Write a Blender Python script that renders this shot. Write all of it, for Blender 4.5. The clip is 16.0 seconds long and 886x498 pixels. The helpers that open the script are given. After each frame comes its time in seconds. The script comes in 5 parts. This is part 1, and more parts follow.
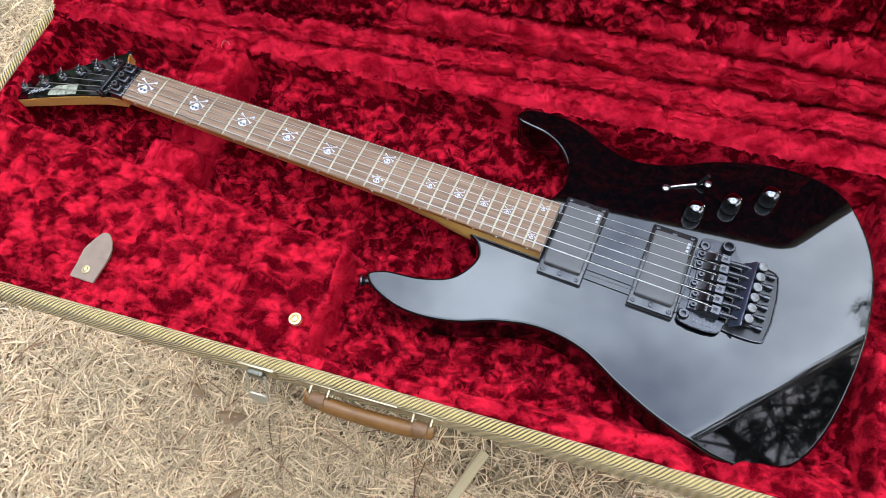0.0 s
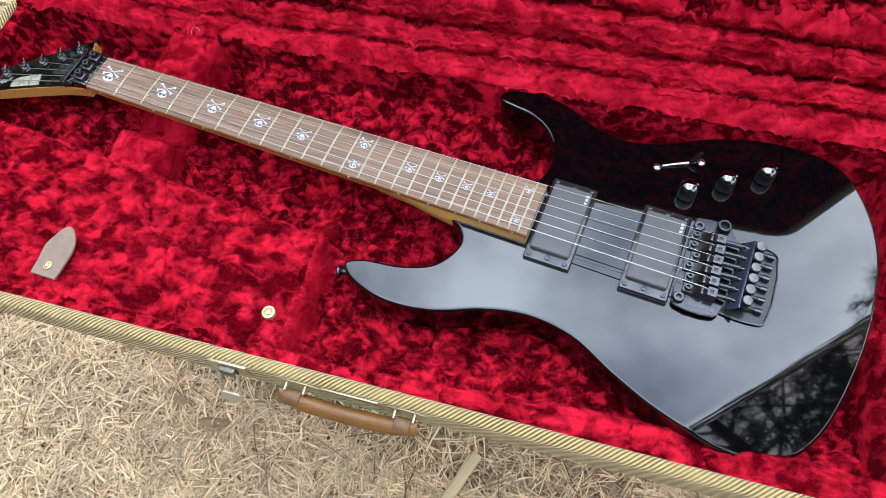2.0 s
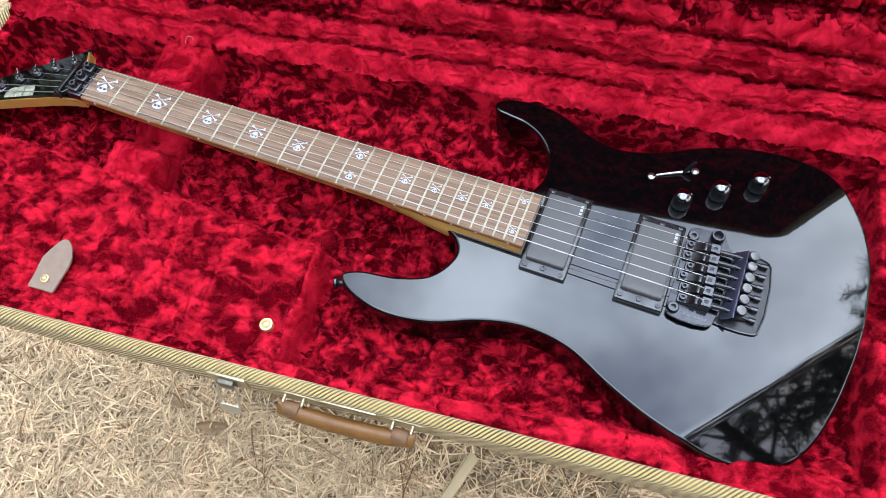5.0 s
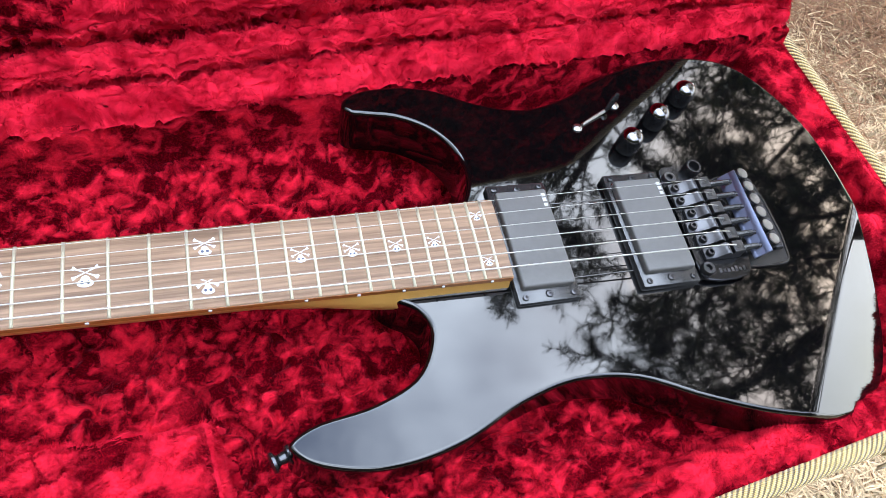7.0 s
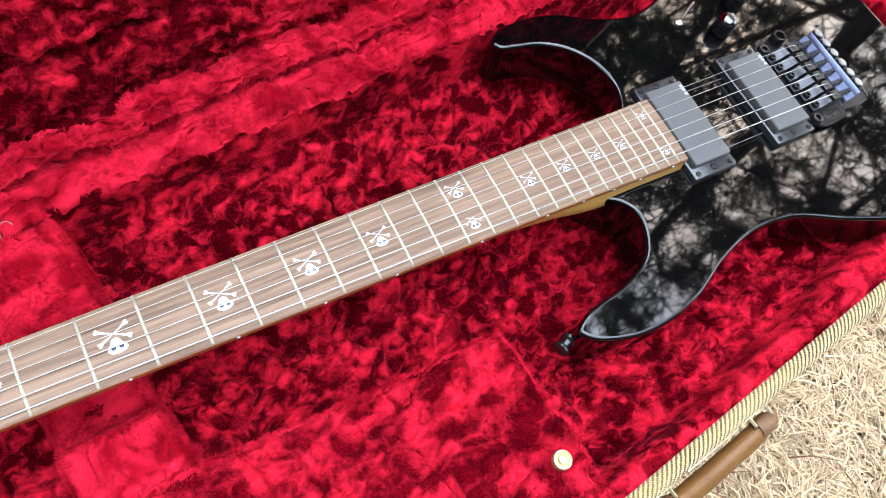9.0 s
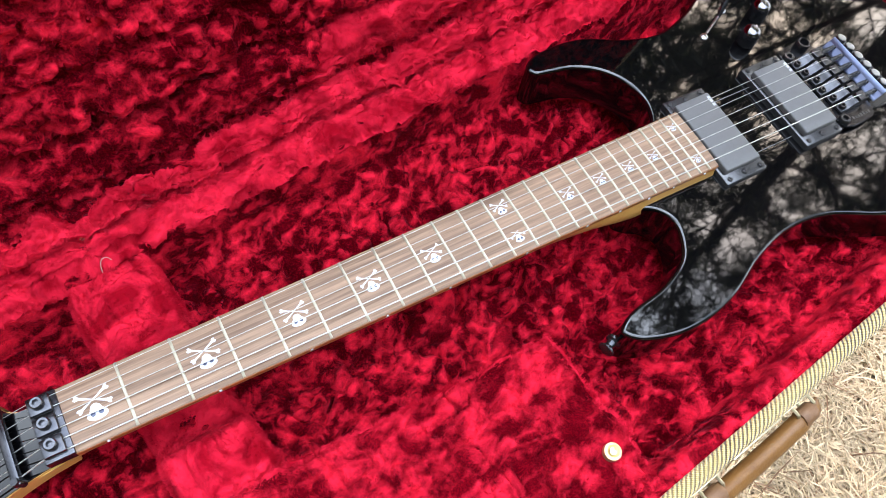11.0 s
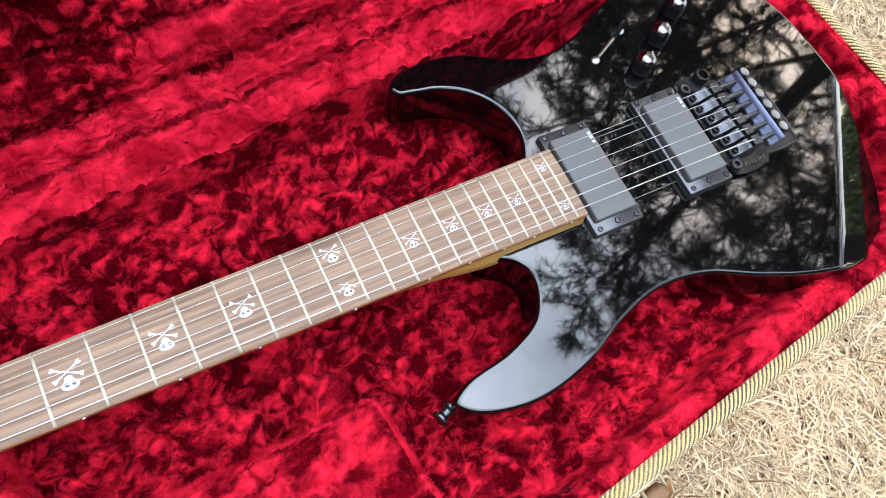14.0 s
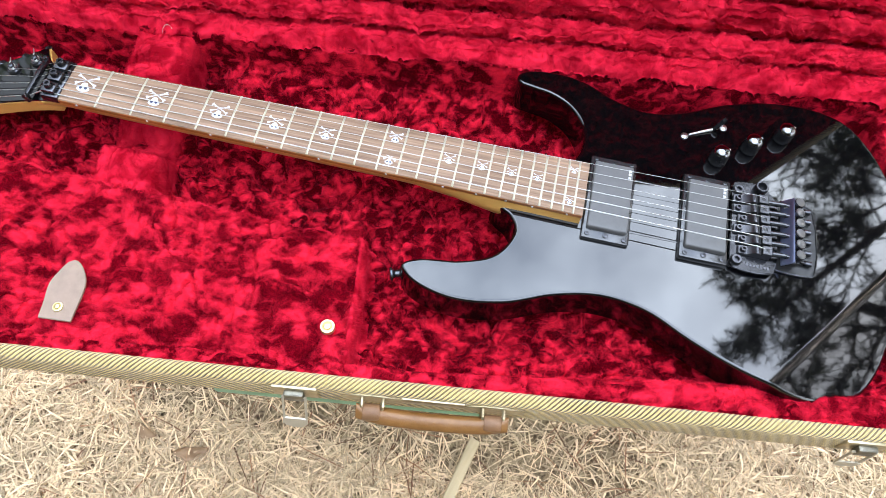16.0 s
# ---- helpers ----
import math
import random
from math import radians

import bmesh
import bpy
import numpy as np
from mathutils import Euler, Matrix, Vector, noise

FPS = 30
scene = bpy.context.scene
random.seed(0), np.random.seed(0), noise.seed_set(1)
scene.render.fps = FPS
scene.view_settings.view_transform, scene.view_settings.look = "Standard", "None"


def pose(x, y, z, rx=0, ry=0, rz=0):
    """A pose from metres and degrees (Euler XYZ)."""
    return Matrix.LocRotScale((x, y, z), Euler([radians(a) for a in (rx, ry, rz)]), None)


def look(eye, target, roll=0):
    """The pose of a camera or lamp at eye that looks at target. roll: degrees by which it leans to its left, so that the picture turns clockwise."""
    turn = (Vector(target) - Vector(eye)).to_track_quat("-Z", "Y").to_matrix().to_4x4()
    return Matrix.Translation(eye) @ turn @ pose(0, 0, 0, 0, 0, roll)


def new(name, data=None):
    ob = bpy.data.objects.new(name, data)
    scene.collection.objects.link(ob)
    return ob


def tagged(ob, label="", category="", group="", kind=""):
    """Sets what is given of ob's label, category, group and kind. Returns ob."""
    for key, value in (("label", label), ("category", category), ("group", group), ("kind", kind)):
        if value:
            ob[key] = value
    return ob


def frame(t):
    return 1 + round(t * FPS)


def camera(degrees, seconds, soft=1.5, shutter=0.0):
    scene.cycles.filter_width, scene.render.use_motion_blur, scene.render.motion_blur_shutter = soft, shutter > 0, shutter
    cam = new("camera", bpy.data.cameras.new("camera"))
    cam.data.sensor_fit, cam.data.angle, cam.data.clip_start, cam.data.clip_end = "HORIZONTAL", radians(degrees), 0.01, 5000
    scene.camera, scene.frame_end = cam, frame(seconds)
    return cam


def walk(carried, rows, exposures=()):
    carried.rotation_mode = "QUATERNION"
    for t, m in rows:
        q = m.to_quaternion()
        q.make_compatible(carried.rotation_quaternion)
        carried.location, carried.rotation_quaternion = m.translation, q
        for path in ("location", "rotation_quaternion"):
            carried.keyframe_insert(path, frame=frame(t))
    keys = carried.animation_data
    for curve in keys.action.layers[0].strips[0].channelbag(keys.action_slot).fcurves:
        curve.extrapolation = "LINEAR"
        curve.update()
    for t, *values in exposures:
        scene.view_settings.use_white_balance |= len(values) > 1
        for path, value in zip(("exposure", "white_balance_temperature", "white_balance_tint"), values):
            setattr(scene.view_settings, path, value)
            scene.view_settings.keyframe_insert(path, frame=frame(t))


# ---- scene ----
cam = camera(61.5, 16.0, soft=0.75)
PATH = [
    (0, (0.579, -0.349, 0.745), (0.097, 0.463, -1.018), -7.6),
    (0.5, (0.581, -0.337, 0.743), (0.107, 0.448, -1.034), -8.0),
    (1, (0.587, -0.344, 0.718), (0.108, 0.474, -1.044), -7.5),
    (1.5, (0.601, -0.344, 0.697), (0.131, 0.5, -1.054), -7.3),
    (2, (0.589, -0.345, 0.701), (0.11, 0.49, -1.051), -8.0),
    (2.5, (0.593, -0.345, 0.714), (0.115, 0.443, -1.061), -9.8),
    (3, (0.588, -0.352, 0.7), (0.142, 0.443, -1.08), -7.4),
    (3.2, (0.585, -0.351, 0.699), (0.157, 0.455, -1.08), -5.9),
    (5.3, (0.583, -0.322, 0.714), (0.124, 0.511, -1.046), -8.0),
    (5.5, (0.594, -0.305, 0.69), (0.181, 0.614, -1.038), -6.4),
    (5.8, (0.58, -0.271, 0.592), (0.384, 0.795, -1.089), 0.1),
    (6, (0.545, -0.265, 0.578), (0.505, 0.777, -1.129), 4.6),
    (6.2, (0.472, -0.269, 0.558), (0.628, 0.739, -1.163), 10.2),
    (6.5, (0.373, -0.265, 0.538), (0.773, 0.725, -1.153), 15.5),
    (7, (0.327, -0.213, 0.51), (0.879, 0.693, -1.185), 21.4),
    (7.5, (0.324, -0.151, 0.487), (0.93, 0.68, -1.229), 25.1),
    (8, (0.195, -0.158, 0.532), (0.91, 0.594, -1.185), 24.8),
    (8.5, (0.13, -0.165, 0.54), (0.901, 0.446, -1.206), 27.3),
    (8.7, (0.119, -0.164, 0.541), (0.882, 0.423, -1.217), 27.0),
    (10.8, (0.093, -0.178, 0.577), (0.69, 0.496, -1.209), 15.4),
    (11, (0.094, -0.182, 0.582), (0.727, 0.519, -1.181), 14.5),
    (11.5, (0.088, -0.18, 0.58), (0.768, 0.526, -1.164), 14.6),
    (12, (0.129, -0.162, 0.589), (0.841, 0.507, -1.156), 16.1),
    (12.5, (0.116, -0.176, 0.587), (0.822, 0.485, -1.164), 18.1),
    (13, (0.179, -0.164, 0.6), (0.927, 0.493, -1.135), 20.3),
    (13.5, (0.143, -0.182, 0.572), (0.894, 0.423, -1.18), 22.1),
    (14, (0.218, -0.153, 0.567), (0.887, 0.413, -1.231), 24.6),
    (14.3, (0.263, -0.154, 0.556), (0.742, 0.485, -1.278), 21.8),
    (14.5, (0.254, -0.169, 0.552), (0.63, 0.48, -1.302), 22.6),
    (14.8, (0.241, -0.195, 0.573), (0.47, 0.493, -1.29), 20.0),
    (15, (0.231, -0.228, 0.592), (0.436, 0.498, -1.261), 20.1),
    (15.2, (0.242, -0.273, 0.632), (0.396, 0.483, -1.213), 17.9),
    (15.5, (0.266, -0.372, 0.66), (0.345, 0.542, -1.117), 14.0),
    (15.8, (0.324, -0.375, 0.695), (0.296, 0.521, -1.092), 9.6),
    (16, (0.413, -0.381, 0.688), (0.312, 0.529, -1.091), 6.4),
]
STOPS = [(0, 2.5), (3.2, 2.5), (5.3, 2.62), (6.0, 2.95), (8.5, 2.94), (12.5, 2.88), (15, 2.84), (16, 2.96)]
walk(cam, [(t, look(eye, target, roll)) for t, eye, target, roll in PATH], STOPS)

# ---- light ----
world = bpy.data.worlds.new("sky")
scene.world = world
world.use_nodes = True
wt = world.node_tree
wt.nodes.clear()


def wnode(kind, **inputs):
    n = wt.nodes.new(kind)
    for k, v in inputs.items():
        n.inputs[k.replace("_", " ")].default_value = v
    return n


SUN_EL, SUN_AZ = 40.0, 24.0
sky = wnode("ShaderNodeTexSky")
sky.sky_type = "NISHITA"
sky.sun_disc = False
sky.sun_elevation = radians(SUN_EL)
sky.sun_rotation = radians(90 - SUN_AZ)
sky.dust_density = 0.8
coord = wnode("ShaderNodeTexCoord")
clouds = wnode("ShaderNodeTexNoise", Scale=2.2, Detail=5.0, Roughness=0.55)
ramp = wnode("ShaderNodeMapRange", From_Min=0.36, From_Max=0.62, To_Min=0.0, To_Max=0.88)
tone = wnode("ShaderNodeMapRange", From_Min=0.30, From_Max=0.75, To_Min=0.75, To_Max=1.35)
grey = wnode("ShaderNodeRGB")
grey.outputs[0].default_value = (6.9, 8.7, 11.4, 1)
cloudy = wnode("ShaderNodeMix")
cloudy.data_type = "RGBA"
lift = wnode("ShaderNodeVectorMath")
lift.operation = "SCALE"
veil = wnode("ShaderNodeVectorMath")
veil.operation = "DOT_PRODUCT"
veil.inputs[1].default_value = (math.cos(radians(SUN_EL)) * math.cos(radians(SUN_AZ)), math.cos(radians(SUN_EL)) * math.sin(radians(SUN_AZ)), math.sin(radians(SUN_EL)))
halo = wnode("ShaderNodeMapRange", From_Min=-0.45, From_Max=0.9, To_Min=0.28, To_Max=1.12)
halo.interpolation_type = "SMOOTHSTEP"
shine = wnode("ShaderNodeVectorMath")
shine.operation = "SCALE"
back = wnode("ShaderNodeBackground", Strength=0.145)
wout = wnode("ShaderNodeOutputWorld")
wt.links.new(coord.outputs["Generated"], clouds.inputs["Vector"])
wt.links.new(clouds.outputs["Fac"], ramp.inputs["Value"])
wt.links.new(clouds.outputs["Fac"], tone.inputs["Value"])
wt.links.new(grey.outputs[0], lift.inputs[0])
wt.links.new(tone.outputs[0], lift.inputs["Scale"])
wt.links.new(ramp.outputs[0], cloudy.inputs[0])
wt.links.new(sky.outputs[0], cloudy.inputs[6])
wt.links.new(lift.outputs[0], cloudy.inputs[7])
# thin cloud is brighter round the veiled sun
wt.links.new(coord.outputs["Generated"], veil.inputs[0])
wt.links.new(veil.outputs["Value"], halo.inputs["Value"])
wt.links.new(cloudy.outputs[2], shine.inputs[0])
# an overcast sky is brightest overhead
split = wnode("ShaderNodeSeparateXYZ")
crown = wnode("ShaderNodeMapRange", From_Min=0.50, From_Max=0.90, To_Min=0.55, To_Max=1.36)
glow = wnode("ShaderNodeMath")
glow.operation = "MULTIPLY"
wt.links.new(coord.outputs["Generated"], split.inputs[0])
wt.links.new(split.outputs["Z"], crown.inputs["Value"])
wt.links.new(halo.outputs[0], glow.inputs[0])
wt.links.new(crown.outputs[0], glow.inputs[1])
wt.links.new(glow.outputs[0], shine.inputs["Scale"])
# blue shows through the thin cloud overhead, the lower sky is milky
deep = wnode("ShaderNodeMapRange", From_Min=0.60, From_Max=0.92)
tint = wnode("ShaderNodeMix")
tint.data_type = "RGBA"
tint.inputs[6].default_value = (0.92, 1.0, 1.08, 1)
tint.inputs[7].default_value = (0.84, 0.99, 1.16, 1)
hue = wnode("ShaderNodeVectorMath")
hue.operation = "MULTIPLY"
wt.links.new(split.outputs["Z"], deep.inputs["Value"])
wt.links.new(deep.outputs[0], tint.inputs[0])
wt.links.new(shine.outputs[0], hue.inputs[0])
wt.links.new(tint.outputs[2], hue.inputs[1])
wt.links.new(hue.outputs[0], back.inputs["Color"])
wt.links.new(back.outputs[0], wout.inputs["Surface"])

sun = new("sun", bpy.data.lights.new("sun", "SUN"))
sun.data.energy = 0.04
sun.data.angle = radians(30)
sun.data.color = (1.0, 0.97, 0.93)
sun_way = Vector((math.cos(radians(SUN_EL)) * math.cos(radians(SUN_AZ)), math.cos(radians(SUN_EL)) * math.sin(radians(SUN_AZ)), math.sin(radians(SUN_EL))))
sun.matrix_basis = look(sun_way * 20, (0, 0, 0))
scene.view_settings.use_white_balance = True
scene.view_settings.white_balance_temperature = 9400
scene.view_settings.white_balance_tint = 16

# ---- materials ----


def material(name, base, rough=0.5, metal=0.0, ior=1.5, coat=0.0, sheen=0.0, spec=0.5, vary=None, scale=60.0, amount=0.5,
             bump=0.0, bump_scale=400.0, warp=0.0, stretch=(1, 1, 1), island=0.0, obrandom=0.0, rough_vary=0.0):
    """A principled material whose colour drifts to vary over a noise of that scale, with a fine relief."""
    m = bpy.data.materials.new(name)
    m.use_nodes = True
    nt = m.node_tree
    p = nt.nodes["Principled BSDF"]
    p.inputs["Roughness"].default_value = rough
    p.inputs["Metallic"].default_value = metal
    p.inputs["IOR"].default_value = ior
    p.inputs["Specular IOR Level"].default_value = spec
    p.inputs["Coat Weight"].default_value = coat
    p.inputs["Coat Roughness"].default_value = 0.03
    p.inputs["Sheen Weight"].default_value = sheen
    p.inputs["Sheen Roughness"].default_value = 0.35
    p.inputs["Sheen Tint"].default_value = (1.0, 0.10, 0.17, 1)
    p.inputs["Base Color"].default_value = (*base, 1)
    tc = nt.nodes.new("ShaderNodeTexCoord")
    mp = nt.nodes.new("ShaderNodeMapping")
    mp.inputs["Scale"].default_value = stretch
    nt.links.new(tc.outputs["Object"], mp.inputs["Vector"])
    colour = None
    if vary:
        nz = nt.nodes.new("ShaderNodeTexNoise")
        nz.inputs["Scale"].default_value = scale
        nz.inputs["Detail"].default_value = 6
        nz.inputs["Roughness"].default_value = 0.6
        nz.inputs["Distortion"].default_value = warp
        nt.links.new(mp.outputs[0], nz.inputs["Vector"])
        rg = nt.nodes.new("ShaderNodeMapRange")
        rg.inputs["From Min"].default_value = 0.5 - 0.25 / max(amount, 0.05) * 0.5
        rg.inputs["From Max"].default_value = 0.5 + 0.25 / max(amount, 0.05) * 0.5
        nt.links.new(nz.outputs["Fac"], rg.inputs["Value"])
        mx = nt.nodes.new("ShaderNodeMix")
        mx.data_type = "RGBA"
        mx.inputs[6].default_value = (*base, 1)
        mx.inputs[7].default_value = (*vary, 1)
        nt.links.new(rg.outputs[0], mx.inputs[0])
        colour = mx.outputs[2]
        if rough_vary:
            rr = nt.nodes.new("ShaderNodeMapRange")
            rr.inputs["To Min"].default_value = rough
            rr.inputs["To Max"].default_value = rough + rough_vary
            nt.links.new(nz.outputs["Fac"], rr.inputs["Value"])
            nt.links.new(rr.outputs[0], p.inputs["Roughness"])
    if island or obrandom:
        src = nt.nodes.new("ShaderNodeNewGeometry").outputs["Random Per Island"] if island else nt.nodes.new("ShaderNodeObjectInfo").outputs["Random"]
        k = island or obrandom
        hs = nt.nodes.new("ShaderNodeHueSaturation")
        mr = nt.nodes.new("ShaderNodeMapRange")
        mr.inputs["To Min"].default_value = 1 - k
        mr.inputs["To Max"].default_value = 1 + k
        nt.links.new(src, mr.inputs["Value"])
        nt.links.new(mr.outputs[0], hs.inputs["Value"])
        hs.inputs["Color"].default_value = (*base, 1)
        if colour:
            nt.links.new(colour, hs.inputs["Color"])
        colour = hs.outputs[0]
    if colour:
        nt.links.new(colour, p.inputs["Base Color"])
    if bump:
        nb = nt.nodes.new("ShaderNodeTexNoise")
        nb.inputs["Scale"].default_value = bump_scale
        nb.inputs["Detail"].default_value = 4
        nt.links.new(mp.outputs[0], nb.inputs["Vector"])
        bp = nt.nodes.new("ShaderNodeBump")
        bp.inputs["Strength"].default_value = bump
        bp.inputs["Distance"].default_value = 0.001
        nt.links.new(nb.outputs["Fac"], bp.inputs["Height"])
        nt.links.new(bp.outputs[0], p.inputs["Normal"])
    return m


LACQUER = material("black_lacquer", (0.0009, 0.0009, 0.0012), 0.027, ior=1.57, coat=0.0, vary=(0.0016, 0.0014, 0.0016), scale=25, bump=0.012, bump_scale=60)
MAPLE = material("amber_maple", (0.50, 0.255, 0.075), 0.3, coat=0.3, vary=(0.38, 0.17, 0.042), scale=40, stretch=(0.08, 1, 1), bump=0.05)
ROSEWOOD = material("brown_rosewood", (0.285, 0.168, 0.108), 0.55, spec=0.3, vary=(0.128, 0.070, 0.043), scale=420, amount=0.8, stretch=(0.035, 1, 1), bump=0.25, bump_scale=900)
BINDING = material("dark_binding", (0.34, 0.095, 0.020), 0.35, vary=(0.17, 0.06, 0.014), scale=120, stretch=(0.1, 1, 1))
FRET = material("nickel_fret", (0.50, 0.455, 0.35), 0.48, metal=0.55, vary=(0.40, 0.36, 0.27), scale=300)
STRING = material("steel_string", (0.56, 0.54, 0.50), 0.4, metal=0.8, vary=(0.34, 0.33, 0.31), scale=900)
PEARL = material("white_pearl", (0.54, 0.54, 0.57), 0.2, vary=(0.41, 0.44, 0.51), scale=260, coat=0.3)
EYE = material("dark_eye", (0.03, 0.04, 0.08), 0.3)
PLASTIC = material("black_plastic", (0.080, 0.077, 0.075), 0.5, ior=1.38, vary=(0.095, 0.092, 0.090), scale=200, bump=0.08, bump_scale=1500, rough_vary=0.1)
RINGBLACK = material("ring_black", (0.010, 0.010, 0.011), 0.16, ior=1.6, vary=(0.02, 0.02, 0.02), scale=150, rough_vary=0.15)
METALBLACK = material("black_nickel", (0.075, 0.075, 0.08), 0.18, metal=0.9, vary=(0.05, 0.05, 0.055), scale=30, rough_vary=0.12)
TREMBLACK = material("black_chrome", (0.055, 0.055, 0.058), 0.13, metal=0.95, vary=(0.035, 0.035, 0.038), scale=60, rough_vary=0.10)
KNOBBLACK = material("gloss_black_knob", (0.004, 0.004, 0.005), 0.22, ior=1.33, vary=(0.010, 0.010, 0.011), scale=150, rough_vary=0.08)
PITBLACK = material("pit_black", (0.006, 0.006, 0.007), 0.30, spec=0.4, vary=(0.012, 0.012, 0.012), scale=150)
# steel whose base colour carries the blue of the mirrored sky
SKYSTEEL = material("sky_tinted_steel", (0.20, 0.235, 0.35), 0.36, metal=0.95, vary=(0.16, 0.19, 0.29), scale=40)
SADDLE = material("bright_black_nickel", (0.085, 0.085, 0.09), 0.24, metal=0.95, vary=(0.06, 0.06, 0.065), scale=40, rough_vary=0.12)
CHROME = material("worn_chrome", (0.40, 0.40, 0.39), 0.22, metal=1.0, vary=(0.40, 0.39, 0.38), scale=40, rough_vary=0.12)
WHITE = material("white_print", (0.42, 0.42, 0.42), 0.6)
DOME = material("dark_chrome", (0.20, 0.20, 0.21), 0.07, metal=1.0, vary=(0.14, 0.14, 0.15), scale=120)
TUNERCAP = material("tuner_top", (0.16, 0.16, 0.165), 0.3, metal=0.9, vary=(0.20, 0.20, 0.20), scale=200)
STICKER = material("cream_sticker", (0.34, 0.34, 0.25), 0.6, vary=(0.18, 0.18, 0.13), scale=160, amount=1.0)
BRASS = material("polished_brass", (0.64, 0.52, 0.29), 0.28, metal=0.85, vary=(0.52, 0.41, 0.21), scale=200, rough_vary=0.12)
GILT = material("dull_gilt_steel", (0.48, 0.40, 0.27), 0.28, metal=0.9, vary=(0.33, 0.26, 0.155), scale=180, rough_vary=0.2)
PALESTEEL = material("pale_worn_steel", (0.42, 0.37, 0.29), 0.38, metal=0.75, vary=(0.42, 0.38, 0.31), scale=180, rough_vary=0.2)
DARKSTEEL = material("dull_dark_steel", (0.085, 0.078, 0.062), 0.35, metal=0.9, vary=(0.20, 0.18, 0.14), scale=150, rough_vary=0.2)
LOOPHIDE = material("worn_brown_hide", (0.17, 0.078, 0.036), 0.5, spec=0.3, vary=(0.115, 0.052, 0.024), scale=110, bump=0.3, bump_scale=800)
LEATHER = material("tan_leather", (0.18, 0.075, 0.022), 0.32, spec=0.35, vary=(0.12, 0.044, 0.010), scale=90, bump=0.3, bump_scale=700, rough_vary=0.15)
TAB = material("taupe_leather", (0.215, 0.137, 0.098), 0.6, vary=(0.165, 0.104, 0.073), scale=120, bump=0.25, bump_scale=900)


def plush_material(name, bright, dark, soft, dark_share=0.0, scale=84.0):
    """Crushed velvet: bright and dark colour patches stand in for how the lying pile takes light, with feathered edges;
    soft lets light through fibres, the range offset spreads the dark patches.
    """
    m = bpy.data.materials.new(name)
    m.use_nodes = True
    nt = m.node_tree
    p = nt.nodes["Principled BSDF"]
    p.inputs["Roughness"].default_value = 0.75
    p.inputs["Specular IOR Level"].default_value = 0.0
    p.inputs["Sheen Weight"].default_value = 0.16
    p.inputs["Sheen Roughness"].default_value = 0.32
    p.inputs["Sheen Tint"].default_value = (1.0, 0.10, 0.17, 1)

    def node(kind, **inputs):
        n = nt.nodes.new(kind)
        for k, v in inputs.items():
            n.inputs[k.replace("_", " ")].default_value = v
        return n

    tc = node("ShaderNodeTexCoord")
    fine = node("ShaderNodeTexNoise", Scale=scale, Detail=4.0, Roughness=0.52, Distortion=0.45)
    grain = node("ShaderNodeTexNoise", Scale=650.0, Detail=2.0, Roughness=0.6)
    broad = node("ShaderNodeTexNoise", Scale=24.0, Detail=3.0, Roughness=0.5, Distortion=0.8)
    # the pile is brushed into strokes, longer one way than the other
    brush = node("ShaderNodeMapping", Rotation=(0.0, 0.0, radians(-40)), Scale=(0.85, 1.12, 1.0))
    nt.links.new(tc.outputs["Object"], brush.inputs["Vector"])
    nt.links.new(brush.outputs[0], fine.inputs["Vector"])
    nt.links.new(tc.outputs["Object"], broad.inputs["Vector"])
    a = node("ShaderNodeMapRange", From_Min=0.37 + dark_share, From_Max=0.64 + dark_share)
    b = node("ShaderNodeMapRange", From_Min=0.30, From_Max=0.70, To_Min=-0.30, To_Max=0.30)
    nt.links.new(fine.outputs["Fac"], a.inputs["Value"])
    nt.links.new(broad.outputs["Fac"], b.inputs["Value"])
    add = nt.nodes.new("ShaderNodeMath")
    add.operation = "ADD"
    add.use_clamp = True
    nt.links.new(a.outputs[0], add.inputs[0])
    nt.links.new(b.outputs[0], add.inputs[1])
    # fine grain in the colour: single tufts catch the light more or less
    tuft = node("ShaderNodeMapRange", From_Min=0.3, From_Max=0.7, To_Min=-0.12, To_Max=0.12)
    nt.links.new(tc.outputs["Object"], grain.inputs["Vector"])
    nt.links.new(grain.outputs["Fac"], tuft.inputs["Value"])
    mixed = nt.nodes.new("ShaderNodeMath")
    mixed.operation = "ADD"
    mixed.use_clamp = True
    nt.links.new(add.outputs[0], mixed.inputs[0])
    nt.links.new(tuft.outputs[0], mixed.inputs[1])
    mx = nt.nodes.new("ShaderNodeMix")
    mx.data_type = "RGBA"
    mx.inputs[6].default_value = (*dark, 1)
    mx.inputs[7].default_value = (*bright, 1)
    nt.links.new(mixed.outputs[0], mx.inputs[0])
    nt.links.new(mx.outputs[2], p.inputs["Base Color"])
    bp = node("ShaderNodeBump", Strength=1.0, Distance=0.006)
    nt.links.new(fine.outputs["Fac"], bp.inputs["Height"])
    if soft:
        tr = nt.nodes.new("ShaderNodeBsdfTranslucent")
        nt.links.new(mx.outputs[2], tr.inputs["Color"])
        ms = nt.nodes.new("ShaderNodeMixShader")
        ms.inputs[0].default_value = soft
        nt.links.new(p.outputs[0], ms.inputs[1])
        nt.links.new(tr.outputs[0], ms.inputs[2])
        nt.links.new(ms.outputs[0], nt.nodes["Material Output"].inputs["Surface"])
    else:
        nt.links.new(bp.outputs[0], p.inputs["Normal"])
    return m


